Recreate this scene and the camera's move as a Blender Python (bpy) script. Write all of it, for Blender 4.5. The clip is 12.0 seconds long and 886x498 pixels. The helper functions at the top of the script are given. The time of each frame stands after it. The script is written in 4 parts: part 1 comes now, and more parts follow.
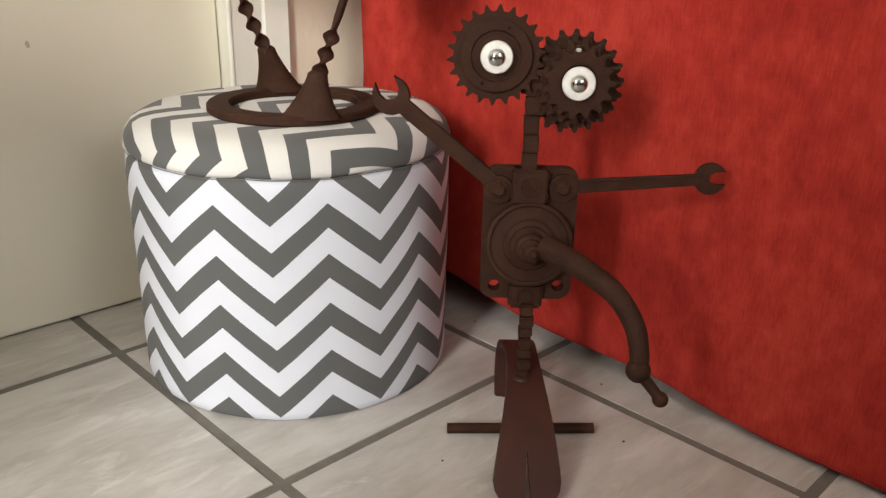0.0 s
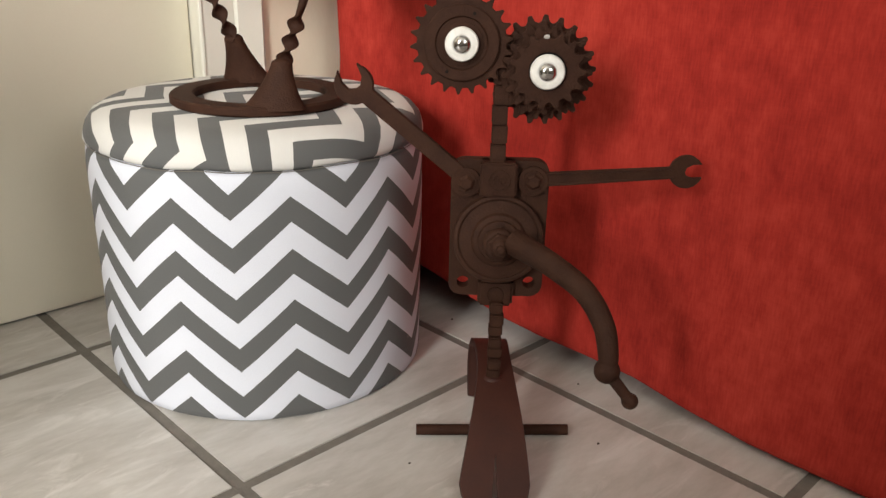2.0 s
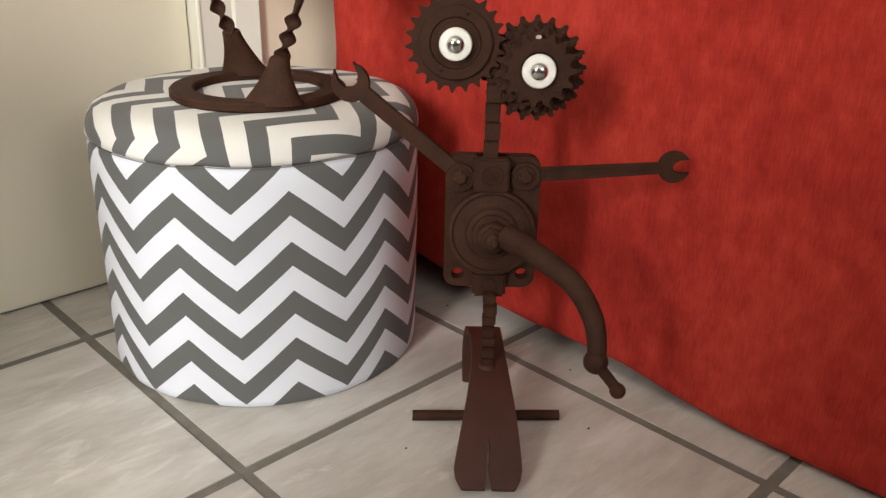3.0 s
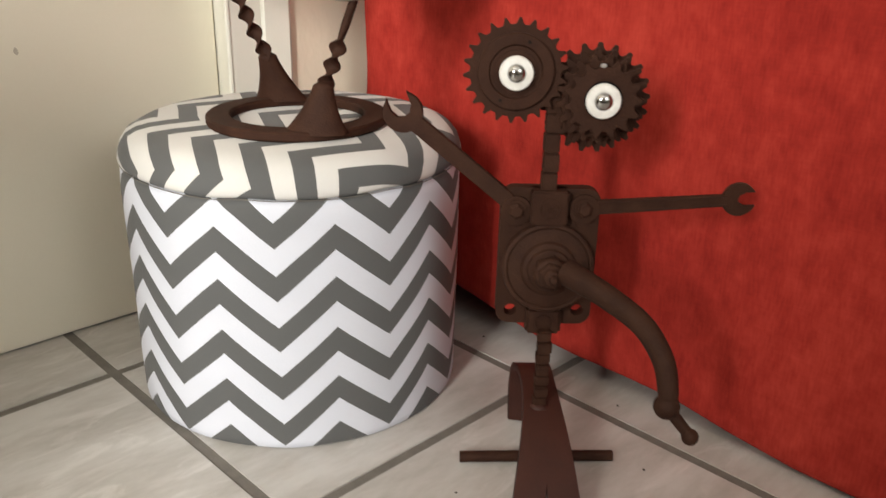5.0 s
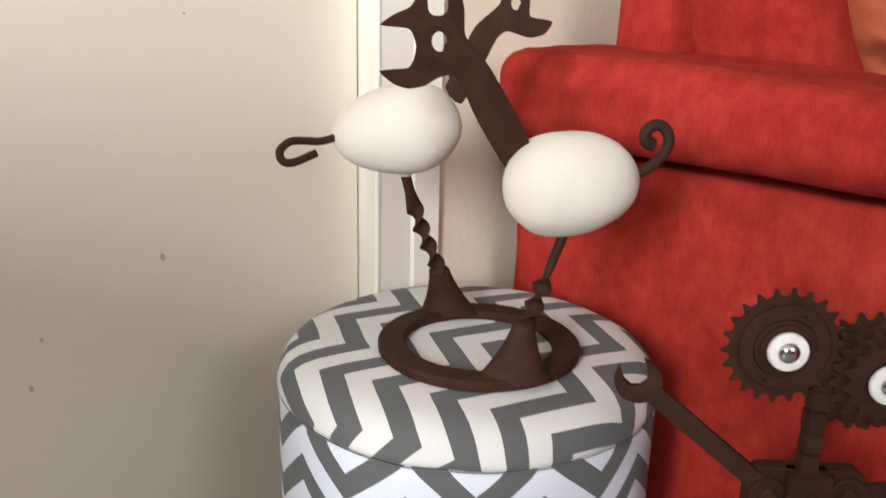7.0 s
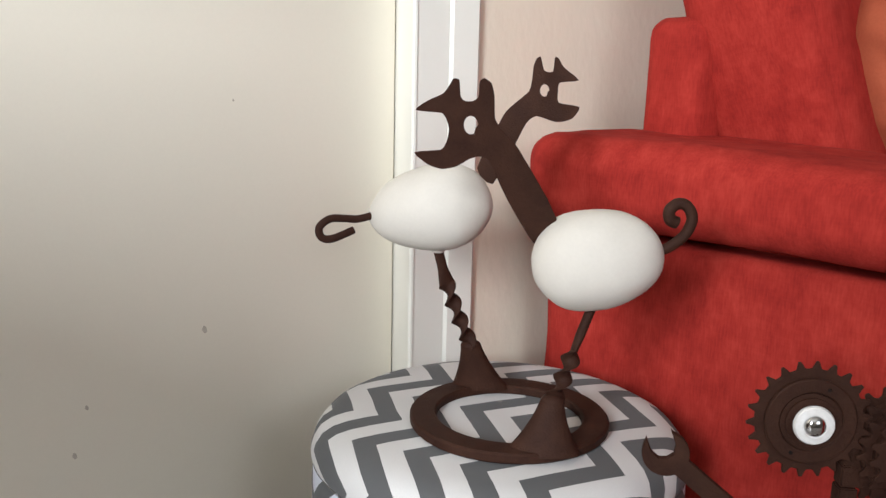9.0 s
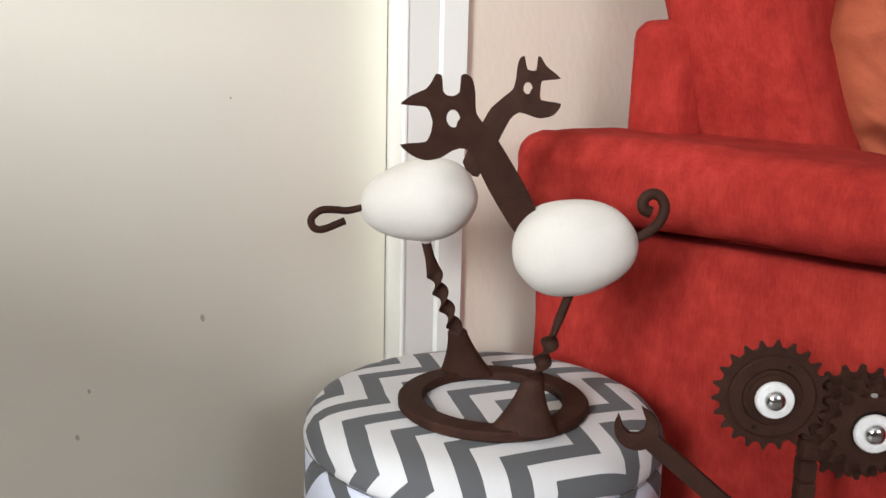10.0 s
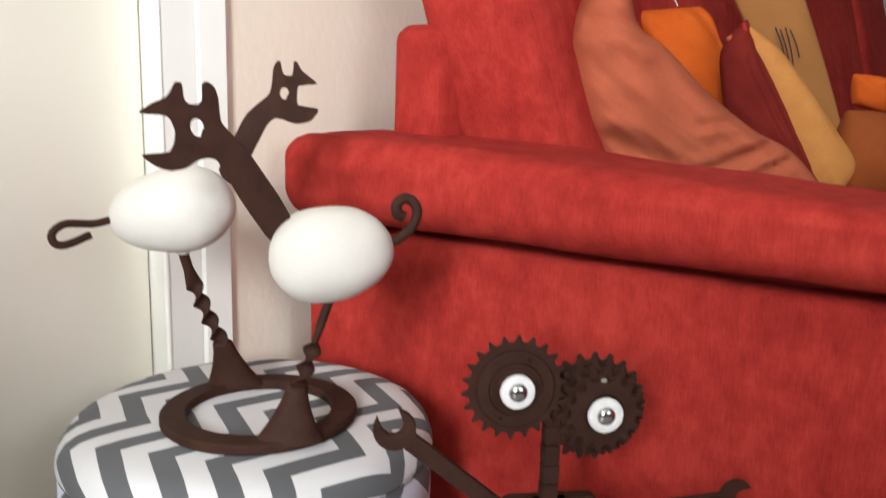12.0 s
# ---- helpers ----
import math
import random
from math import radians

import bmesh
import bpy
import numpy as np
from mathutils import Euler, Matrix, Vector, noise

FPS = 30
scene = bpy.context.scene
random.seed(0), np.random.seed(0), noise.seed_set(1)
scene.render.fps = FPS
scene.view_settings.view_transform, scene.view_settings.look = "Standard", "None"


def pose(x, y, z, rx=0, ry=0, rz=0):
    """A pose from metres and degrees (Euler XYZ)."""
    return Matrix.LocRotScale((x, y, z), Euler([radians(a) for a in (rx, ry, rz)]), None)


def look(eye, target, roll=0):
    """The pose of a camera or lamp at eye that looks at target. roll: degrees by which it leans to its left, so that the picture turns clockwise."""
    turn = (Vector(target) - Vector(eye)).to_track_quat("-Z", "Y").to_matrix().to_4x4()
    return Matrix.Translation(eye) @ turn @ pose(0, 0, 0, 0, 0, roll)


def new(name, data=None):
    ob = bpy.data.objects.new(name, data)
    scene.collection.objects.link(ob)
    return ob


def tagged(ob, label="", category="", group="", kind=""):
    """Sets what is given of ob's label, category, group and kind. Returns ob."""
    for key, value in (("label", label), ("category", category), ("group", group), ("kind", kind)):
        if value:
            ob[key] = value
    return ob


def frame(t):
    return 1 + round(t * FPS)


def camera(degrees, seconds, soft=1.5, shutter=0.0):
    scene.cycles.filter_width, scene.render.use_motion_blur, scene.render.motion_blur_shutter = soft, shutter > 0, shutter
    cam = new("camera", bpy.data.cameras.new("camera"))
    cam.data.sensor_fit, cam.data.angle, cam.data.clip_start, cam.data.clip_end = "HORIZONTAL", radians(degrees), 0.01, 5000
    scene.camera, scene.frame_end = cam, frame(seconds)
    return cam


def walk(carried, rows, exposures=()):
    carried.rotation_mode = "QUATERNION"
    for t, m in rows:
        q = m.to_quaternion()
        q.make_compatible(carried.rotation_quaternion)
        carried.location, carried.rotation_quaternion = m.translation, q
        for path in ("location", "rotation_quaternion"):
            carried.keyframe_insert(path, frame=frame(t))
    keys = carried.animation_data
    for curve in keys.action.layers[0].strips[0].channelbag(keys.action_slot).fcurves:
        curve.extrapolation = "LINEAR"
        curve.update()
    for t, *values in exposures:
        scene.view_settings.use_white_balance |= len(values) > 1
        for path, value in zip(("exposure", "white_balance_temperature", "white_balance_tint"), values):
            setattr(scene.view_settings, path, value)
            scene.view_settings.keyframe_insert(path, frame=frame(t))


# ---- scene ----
cam = camera(56.3, 12.0, soft=1.4, shutter=0.5)
PATH = [
    (0, (-0.403, -0.643, 0.558), (0.913, 0.682, -0.156), 1.3),
    (0.5, (-0.398, -0.639, 0.562), (0.919, 0.684, -0.157), 1.4),
    (1, (-0.377, -0.65, 0.533), (0.938, 0.682, -0.173), 1.5),
    (1.5, (-0.353, -0.65, 0.543), (0.96, 0.684, -0.162), 1.4),
    (2, (-0.356, -0.648, 0.545), (0.957, 0.678, -0.175), 1.4),
    (2.5, (-0.366, -0.661, 0.574), (0.935, 0.645, -0.203), 1.4),
    (4.3, (-0.367, -0.648, 0.565), (0.946, 0.655, -0.196), 1.4),
    (4.5, (-0.37, -0.639, 0.57), (0.94, 0.669, -0.186), 1.4),
    (5, (-0.379, -0.587, 0.577), (0.941, 0.718, -0.167), 1.4),
    (5.5, (-0.373, -0.527, 0.606), (0.951, 0.784, -0.121), 1.4),
    (6, (-0.395, -0.45, 0.64), (0.949, 0.865, -0.043), 1.8),
    (6.5, (-0.396, -0.386, 0.686), (0.928, 0.972, 0.052), 1.7),
    (7, (-0.397, -0.342, 0.705), (0.911, 1.054, 0.122), 1.6),
    (7.5, (-0.409, -0.334, 0.714), (0.895, 1.096, 0.211), 1.5),
    (9.5, (-0.421, -0.389, 0.7), (0.849, 1.109, 0.321), 1.4),
    (10, (-0.429, -0.414, 0.692), (0.84, 1.087, 0.322), 1.4),
    (10.5, (-0.408, -0.451, 0.659), (0.856, 1.056, 0.298), 1.4),
    (11, (-0.378, -0.478, 0.636), (0.999, 0.928, 0.28), 1.2),
    (11.5, (-0.367, -0.474, 0.64), (1.172, 0.753, 0.287), 1.2),
    (12, (-0.395, -0.449, 0.707), (1.191, 0.711, 0.333), 1.5),
]
EXPOSURES = [(0, 0.15, 7050, 8), (5, 0.2, 7100, 8), (6.3, 0.12, 6800, 9), (7, 0.05, 6500, 10), (7.5, -0.1, 6350, 10), (9.5, -0.03, 6100, 10), (12, 0.24, 6150, 10)]
walk(cam, [(t, look(eye, target, roll)) for t, eye, target, roll in PATH], EXPOSURES)

# ---- light ----
world = bpy.data.worlds.new("world")
scene.world = world
world.use_nodes = True
wn = world.node_tree
sky = wn.nodes.new("ShaderNodeTexSky")
sky.sky_type, sky.sun_disc = "NISHITA", False
sky.sun_elevation, sky.sun_rotation = radians(38), radians(120)
wn.links.new(sky.outputs[0], wn.nodes["Background"].inputs[0])
wn.nodes["Background"].inputs[1].default_value = 0.1


def area_light(place, aim, wide, high, watts, color):
    lamp = bpy.data.lights.new("window_and_fill_light", "AREA")
    lamp.shape, lamp.size, lamp.size_y, lamp.energy, lamp.color = "RECTANGLE", wide, high, watts, color
    ob = new("window_and_fill_light", lamp)
    ob.matrix_world = look(place, aim)
    return ob


area_light((-2.61, -1.1, 1.45), (0, -1.1, 1.45), 0.7, 1.0, 136, (0.97, 0.98, 1.0))
# Weak fill, added to lift the door and plaster wall; no window is known there.
area_light((-0.60, -2.60, 1.60), (-0.60, 0, 1.60), 1.2, 1.1, 16, (0.94, 0.97, 1.0))


# ---- materials ----
def mat(name, color, color2=None, rough=0.6, grain=0.35, metal=0.0, scale=20.0, stretch=(1, 1, 1), spread=0.5, fine=300.0, bump=0.0, bump_scale=200.0,
        sheen=0.0, spec=0.5):
    """A surface of two tones that vary at two scales, with fine relief."""
    m = bpy.data.materials.new(name)
    m.use_nodes = True
    nt = m.node_tree
    p = nt.nodes["Principled BSDF"]
    p.inputs["Roughness"].default_value, p.inputs["Metallic"].default_value = rough, metal
    p.inputs["Specular IOR Level"].default_value = spec
    p.inputs["Sheen Weight"].default_value = sheen
    tc = nt.nodes.new("ShaderNodeTexCoord")
    mp = nt.nodes.new("ShaderNodeMapping")
    mp.inputs["Scale"].default_value = stretch
    nt.links.new(tc.outputs["Object"], mp.inputs[0])
    big, small = nt.nodes.new("ShaderNodeTexNoise"), nt.nodes.new("ShaderNodeTexNoise")
    for n, s, d in ((big, scale, 4), (small, fine, 3)):
        n.inputs["Scale"].default_value, n.inputs["Detail"].default_value = s, d
        nt.links.new(mp.outputs[0], n.inputs["Vector"])
    add = nt.nodes.new("ShaderNodeMath")
    add.operation = "MULTIPLY_ADD"
    add.inputs[1].default_value = grain
    nt.links.new(small.outputs[0], add.inputs[0])
    nt.links.new(big.outputs[0], add.inputs[2])
    ramp = nt.nodes.new("ShaderNodeMapRange")
    mid = 0.5 + grain / 2
    ramp.inputs[1].default_value, ramp.inputs[2].default_value = mid - spread / 2, mid + spread / 2
    nt.links.new(add.outputs[0], ramp.inputs[0])
    mix = nt.nodes.new("ShaderNodeMix")
    mix.data_type = "RGBA"
    mix.inputs[6].default_value = (*color, 1)
    mix.inputs[7].default_value = (*(color2 or [c * 0.85 for c in color]), 1)
    nt.links.new(ramp.outputs[0], mix.inputs[0])
    nt.links.new(mix.outputs[2], p.inputs["Base Color"])
    if bump:
        bn = nt.nodes.new("ShaderNodeTexNoise")
        bn.inputs["Scale"].default_value, bn.inputs["Detail"].default_value = bump_scale, 5
        nt.links.new(mp.outputs[0], bn.inputs["Vector"])
        b = nt.nodes.new("ShaderNodeBump")
        b.inputs["Strength"].default_value, b.inputs["Distance"].default_value = bump, 0.002
        nt.links.new(bn.outputs[0], b.inputs["Height"])
        nt.links.new(b.outputs[0], p.inputs["Normal"])
    return m


M_RUST = mat("brown_painted_iron", (0.046, 0.0190, 0.0110), (0.027, 0.0106, 0.0065), rough=0.68, scale=45, bump=0.4, bump_scale=450, spec=0.14)
M_FOOT = mat("red_brown_iron", (0.052, 0.0150, 0.0092), (0.031, 0.0088, 0.0062), rough=0.55, scale=25, bump=0.08, bump_scale=120, spec=0.3)
M_CHROME = mat("polished_steel", (0.52, 0.51, 0.50), (0.44, 0.43, 0.42), rough=0.14, metal=1.0, scale=60)
M_WASHER = mat("white_washer", (0.8, 0.79, 0.76), (0.66, 0.64, 0.6), rough=0.35, scale=90, spread=0.35)
M_EGG = mat("white_plaster", (0.65, 0.612, 0.54), (0.59, 0.552, 0.485), rough=0.75, scale=14, bump=0.16, bump_scale=60, spec=0.3)
M_DOOR = mat("cream_door_paint", (0.80, 0.745, 0.62), (0.765, 0.71, 0.59), rough=0.5, scale=3, bump=0.03, bump_scale=90)
M_TRIM = mat("white_frame_paint", (0.84, 0.825, 0.745), (0.81, 0.795, 0.71), rough=0.4, scale=6)
M_WALL = mat("pink_beige_plaster", (0.90, 0.80, 0.64), (0.87, 0.765, 0.605), rough=0.9, scale=9, bump=0.45, bump_scale=75, stretch=(1, 1, 0.6))
# Unseen walls, toned dark to cut the light they bounce.
M_DIM = mat("dimmed_wall_paint", (0.30, 0.27, 0.235), (0.275, 0.25, 0.22), rough=0.9, scale=3, bump=0.2, bump_scale=60)
# Unseen ceiling, greyed to weaken the light it sends down.
M_CEIL = mat("dimmed_ceiling_paint", (0.5, 0.485, 0.455), (0.48, 0.465, 0.435), rough=0.9, scale=3)
def weave_mat():
    """Red upholstery: soft lighter patches, with short flecks of thread running up and across."""
    m = bpy.data.materials.new("red_chenille")
    m.use_nodes = True
    nt = m.node_tree
    p = nt.nodes["Principled BSDF"]
    p.inputs["Roughness"].default_value, p.inputs["Specular IOR Level"].default_value = 0.92, 0.12
    tc = nt.nodes.new("ShaderNodeTexCoord")

    def layer(scale, stretch, detail=4):
        mp, n = nt.nodes.new("ShaderNodeMapping"), nt.nodes.new("ShaderNodeTexNoise")
        mp.inputs["Scale"].default_value = stretch
        n.inputs["Scale"].default_value, n.inputs["Detail"].default_value = scale, detail
        nt.links.new(tc.outputs["Object"], mp.inputs[0])
        nt.links.new(mp.outputs[0], n.inputs["Vector"])
        return n.outputs[0]

    def fma(x, k, y):
        n = nt.nodes.new("ShaderNodeMath")
        n.operation = "MULTIPLY_ADD"
        nt.links.new(x, n.inputs[0])
        n.inputs[1].default_value = k
        if isinstance(y, float):
            n.inputs[2].default_value = y
        else:
            nt.links.new(y, n.inputs[2])
        return n.outputs[0]

    up, across = layer(430, (1, 1, 0.16), 2), layer(430, (0.16, 0.16, 1), 2)
    patch, cloud = layer(42, (1, 1, 0.7), 10), layer(5.5, (1, 1, 1), 6)
    tone = fma(up, 0.26, fma(across, 0.09, fma(patch, 0.44, fma(cloud, 0.40, 0.0))))
    ramp = nt.nodes.new("ShaderNodeValToRGB")
    ramp.color_ramp.elements[0].position, ramp.color_ramp.elements[0].color = 0.33, (0.22, 0.0150, 0.0120, 1)
    ramp.color_ramp.elements[1].position, ramp.color_ramp.elements[1].color = 0.70, (0.485, 0.053, 0.036, 1)
    middle = ramp.color_ramp.elements.new(0.5)
    middle.color = (0.342, 0.0275, 0.0200, 1)
    half = nt.nodes.new("ShaderNodeMath")
    half.operation = "MULTIPLY"
    half.inputs[1].default_value = 1 / 1.19
    nt.links.new(tone, half.inputs[0])
    nt.links.new(half.outputs[0], ramp.inputs[0])
    nt.links.new(ramp.outputs[0], p.inputs["Base Color"])
    bump = nt.nodes.new("ShaderNodeBump")
    bump.inputs["Strength"].default_value, bump.inputs["Distance"].default_value = 0.22, 0.0012
    nt.links.new(fma(across, 0.35, up), bump.inputs["Height"])
    nt.links.new(bump.outputs[0], p.inputs["Normal"])
    return m


M_RED = weave_mat()
M_PINK = mat("salmon_cotton", (0.45, 0.115, 0.056), (0.34, 0.080, 0.038), rough=0.9, scale=10, bump=0.3, bump_scale=200, spec=0.1)
M_ORANGE = mat("orange_cotton", (0.62, 0.115, 0.014), (0.50, 0.085, 0.011), rough=0.9, scale=12, bump=0.3, bump_scale=300, spec=0.1)
M_YELLOW = mat("yellow_plush", (0.58, 0.255, 0.07), (0.48, 0.20, 0.05), rough=0.95, scale=25, bump=0.5, bump_scale=350, spec=0.1)
M_MAROON = mat("dark_red_cotton", (0.19, 0.016, 0.009), (0.13, 0.010, 0.007), rough=0.9, scale=14, bump=0.3, bump_scale=300, spec=0.2)
M_TAN = mat("tan_canvas", (0.38, 0.165, 0.048), (0.32, 0.135, 0.038), rough=0.9, scale=8, bump=0.3, bump_scale=500, spec=0.2)
M_BROWN = mat("rust_orange_cotton", (0.32, 0.08, 0.017), (0.25, 0.06, 0.013), rough=0.9, scale=10, bump=0.3, bump_scale=300, spec=0.2)
M_INK = mat("dark_print", (0.05, 0.035, 0.025), rough=0.9, scale=50)
M_CORD = mat("white_cord", (0.7, 0.66, 0.62), rough=0.8, scale=90)
M_GROUT = mat("grey_grout", (0.172, 0.154, 0.135), (0.125, 0.112, 0.098), rough=0.95, scale=40, bump=0.4, bump_scale=300)
M_SCUFF = mat("brown_scuff", (0.52, 0.46, 0.37), rough=0.8, scale=200)
# Near black for the sofa legs, and for shade painted into holes.
M_DARK = mat("dark_leg_and_hole_shade", (0.012, 0.010, 0.009), rough=0.9, scale=30, spec=0.05)
M_BARE = mat("bare_worn_steel", (0.62, 0.60, 0.58), (0.50, 0.48, 0.46), rough=0.5, metal=1.0, scale=80)


def chevron_mat(name, white, zig_height):
    """Printed zigzag cotton: grey bands of 3 cm on white, 6 cm apart, laid out by the cloth's own coordinates."""
    m = bpy.data.materials.new(name)
    m.use_nodes = True
    nt = m.node_tree
    p = nt.nodes["Principled BSDF"]
    p.inputs["Roughness"].default_value, p.inputs["Sheen Weight"].default_value, p.inputs["Specular IOR Level"].default_value = 0.88, 0.1, 0.2

    def math_node(op, a, b=None, c=None):
        n = nt.nodes.new("ShaderNodeMath")
        n.operation = op
        for k, v in enumerate((a, b, c)):
            if v is None:
                continue
            if isinstance(v, (int, float)):
                n.inputs[k].default_value = v
            else:
                nt.links.new(v, n.inputs[k])
        return n.outputs[0]

    uv = nt.nodes.new("ShaderNodeUVMap")
    wob = nt.nodes.new("ShaderNodeTexNoise")
    wob.inputs["Scale"].default_value = 14
    nt.links.new(uv.outputs[0], wob.inputs["Vector"])
    sep = nt.nodes.new("ShaderNodeSeparateXYZ")
    nt.links.new(uv.outputs[0], sep.inputs[0])
    zig = math_node("PINGPONG", sep.outputs[0], HALF)
    low = math_node("MULTIPLY_ADD", zig, zig_height / HALF, sep.outputs[1])
    low = math_node("MULTIPLY_ADD", wob.outputs[0], 0.003, low)
    t = math_node("FRACT", math_node("DIVIDE", math_node("SUBTRACT", 10 * PERIOD + BAND_TOP + 0.0015, low), PERIOD))
    grey = math_node("LESS_THAN", t, 0.485)
    weave = nt.nodes.new("ShaderNodeTexNoise")
    weave.inputs["Scale"].default_value, weave.inputs["Detail"].default_value = 900, 2
    nt.links.new(uv.outputs[0], weave.inputs["Vector"])
    dirt = nt.nodes.new("ShaderNodeTexNoise")
    dirt.inputs["Scale"].default_value, dirt.inputs["Detail"].default_value = 16, 6
    nt.links.new(uv.outputs[0], dirt.inputs["Vector"])
    tone = nt.nodes.new("ShaderNodeMix")
    tone.data_type = "RGBA"
    tone.inputs[6].default_value, tone.inputs[7].default_value = (*white, 1), (0.100, 0.101, 0.101, 1)
    nt.links.new(grey, tone.inputs[0])
    shade = math_node("MULTIPLY_ADD", weave.outputs[0], 0.22, math_node("MULTIPLY_ADD", dirt.outputs[0], 0.12, 0.80))
    dark = nt.nodes.new("ShaderNodeMix")
    dark.data_type, dark.blend_type = "RGBA", "MULTIPLY"
    dark.inputs[0].default_value = 1
    nt.links.new(tone.outputs[2], dark.inputs[6])
    nt.links.new(shade, dark.inputs[7])
    # a few small stains
    spots = nt.nodes.new("ShaderNodeTexVoronoi")
    spots.inputs["Scale"].default_value = 17
    nt.links.new(uv.outputs[0], spots.inputs["Vector"])
    spot = math_node("MULTIPLY", math_node("LESS_THAN", spots.outputs["Distance"], 0.05), math_node("GREATER_THAN", dirt.outputs[0], 0.52))
    stain = nt.nodes.new("ShaderNodeMix")
    stain.data_type = "RGBA"
    stain.inputs[7].default_value = (0.3, 0.28, 0.25, 1)
    nt.links.new(math_node("MULTIPLY", spot, 0.6), stain.inputs[0])
    nt.links.new(dark.outputs[2], stain.inputs[6])
    nt.links.new(stain.outputs[2], p.inputs["Base Color"])
    b = nt.nodes.new("ShaderNodeBump")
    b.inputs["Strength"].default_value, b.inputs["Distance"].default_value = 0.25, 0.001
    nt.links.new(weave.outputs[0], b.inputs["Height"])
    nt.links.new(b.outputs[0], p.inputs["Normal"])
    return m


HALF, PERIOD, BAND_TOP = 0.0609, 0.0611, 0.2766
# Same cotton twice: the body's white holds a blue cast for the skylight.
M_CHEVRON = chevron_mat("chevron_cotton", (0.61, 0.63, 0.70), 0.0563)
M_CHEVRON_LID = chevron_mat("cream_chevron_cotton", (0.61, 0.598, 0.578), 0.0545)


def tile_mat():
    """Glazed beige-grey tile with pale slanting veins, each tile cut from another part of the pattern."""
    m = bpy.data.materials.new("marbled_tile")
    m.use_nodes = True
    nt = m.node_tree
    p = nt.nodes["Principled BSDF"]
    tc, info = nt.nodes.new("ShaderNodeTexCoord"), nt.nodes.new("ShaderNodeObjectInfo")
    shift = nt.nodes.new("ShaderNodeVectorMath")
    shift.operation = "MULTIPLY_ADD"
    nt.links.new(info.outputs["Random"], shift.inputs[0])
    shift.inputs[1].default_value = (37, 19, 11)
    nt.links.new(tc.outputs["Object"], shift.inputs[2])
    mp = nt.nodes.new("ShaderNodeMapping")
    mp.inputs["Rotation"].default_value, mp.inputs["Scale"].default_value = (0, 0, radians(56)), (1.0, 3.2, 1)
    nt.links.new(shift.outputs[0], mp.inputs[0])
    vein, cloud = nt.nodes.new("ShaderNodeTexNoise"), nt.nodes.new("ShaderNodeTexNoise")
    vein.inputs["Scale"].default_value, vein.inputs["Detail"].default_value, vein.inputs["Distortion"].default_value = 7.5, 9, 1.3
    cloud.inputs["Scale"].default_value, cloud.inputs["Detail"].default_value = 4.5, 6
    vein.inputs["Roughness"].default_value, cloud.inputs["Roughness"].default_value = 0.62, 0.68
    nt.links.new(mp.outputs[0], vein.inputs["Vector"])
    nt.links.new(mp.outputs[0], cloud.inputs["Vector"])
    r1, r2 = nt.nodes.new("ShaderNodeValToRGB"), nt.nodes.new("ShaderNodeValToRGB")
    r1.color_ramp.elements[0].position, r1.color_ramp.elements[0].color = 0.36, (0.375, 0.350, 0.322, 1)
    r1.color_ramp.elements[1].position, r1.color_ramp.elements[1].color = 0.64, (0.53, 0.512, 0.49, 1)
    nt.links.new(cloud.outputs[0], r1.inputs[0])
    r2.color_ramp.elements[0].position, r2.color_ramp.elements[0].color = 0.56, (0, 0, 0, 1)
    r2.color_ramp.elements[1].position, r2.color_ramp.elements[1].color = 0.68, (0.5, 0.5, 0.5, 1)
    nt.links.new(vein.outputs[0], r2.inputs[0])
    mix = nt.nodes.new("ShaderNodeMix")
    mix.data_type = "RGBA"
    mix.inputs[7].default_value = (0.66, 0.635, 0.615, 1)
    nt.links.new(r2.outputs[0], mix.inputs[0])
    nt.links.new(r1.outputs[0], mix.inputs[6])
    nt.links.new(mix.outputs[2], p.inputs["Base Color"])
    p.inputs["Roughness"].default_value, p.inputs["Specular IOR Level"].default_value = 0.32, 0.4
    return m


M_TILE = tile_mat()


# ---- mesh helpers ----
def part(name, bm, material, parent=None, label="", sharp=38):
    """Links a bmesh as one mesh object under a thing or a part."""
    bmesh.ops.recalc_face_normals(bm, faces=bm.faces)
    me = bpy.data.meshes.new(name)
    bm.to_mesh(me)
    bm.free()
    me.polygons.foreach_set("use_smooth", [True] * len(me.polygons))
    me.set_sharp_from_angle(angle=radians(sharp))
    me.materials.append(material)
    ob = new(name, me)
    ob.parent = parent
    return tagged(ob, label)


def thing(name, m, label, category, group="", kind=""):
    ob = new(name)
    ob.matrix_world = m
    return tagged(ob, label, category, group, kind)


def box(bm, x0, x1, y0, y1, z0, z1, bevel=0.0):
    made = bmesh.ops.create_cube(bm, size=1, matrix=Matrix.LocRotScale(((x0 + x1) / 2, (y0 + y1) / 2, (z0 + z1) / 2), None, (x1 - x0, y1 - y0, z1 - z0)))
    if bevel:
        edges = list({e for v in made["verts"] for e in v.link_edges})
        bmesh.ops.bevel(bm, geom=edges, offset=bevel, segments=2, affect="EDGES", clamp_overlap=True)
    return bm


def box_bm(*a, **k):
    return box(bmesh.new(), *a, **k)


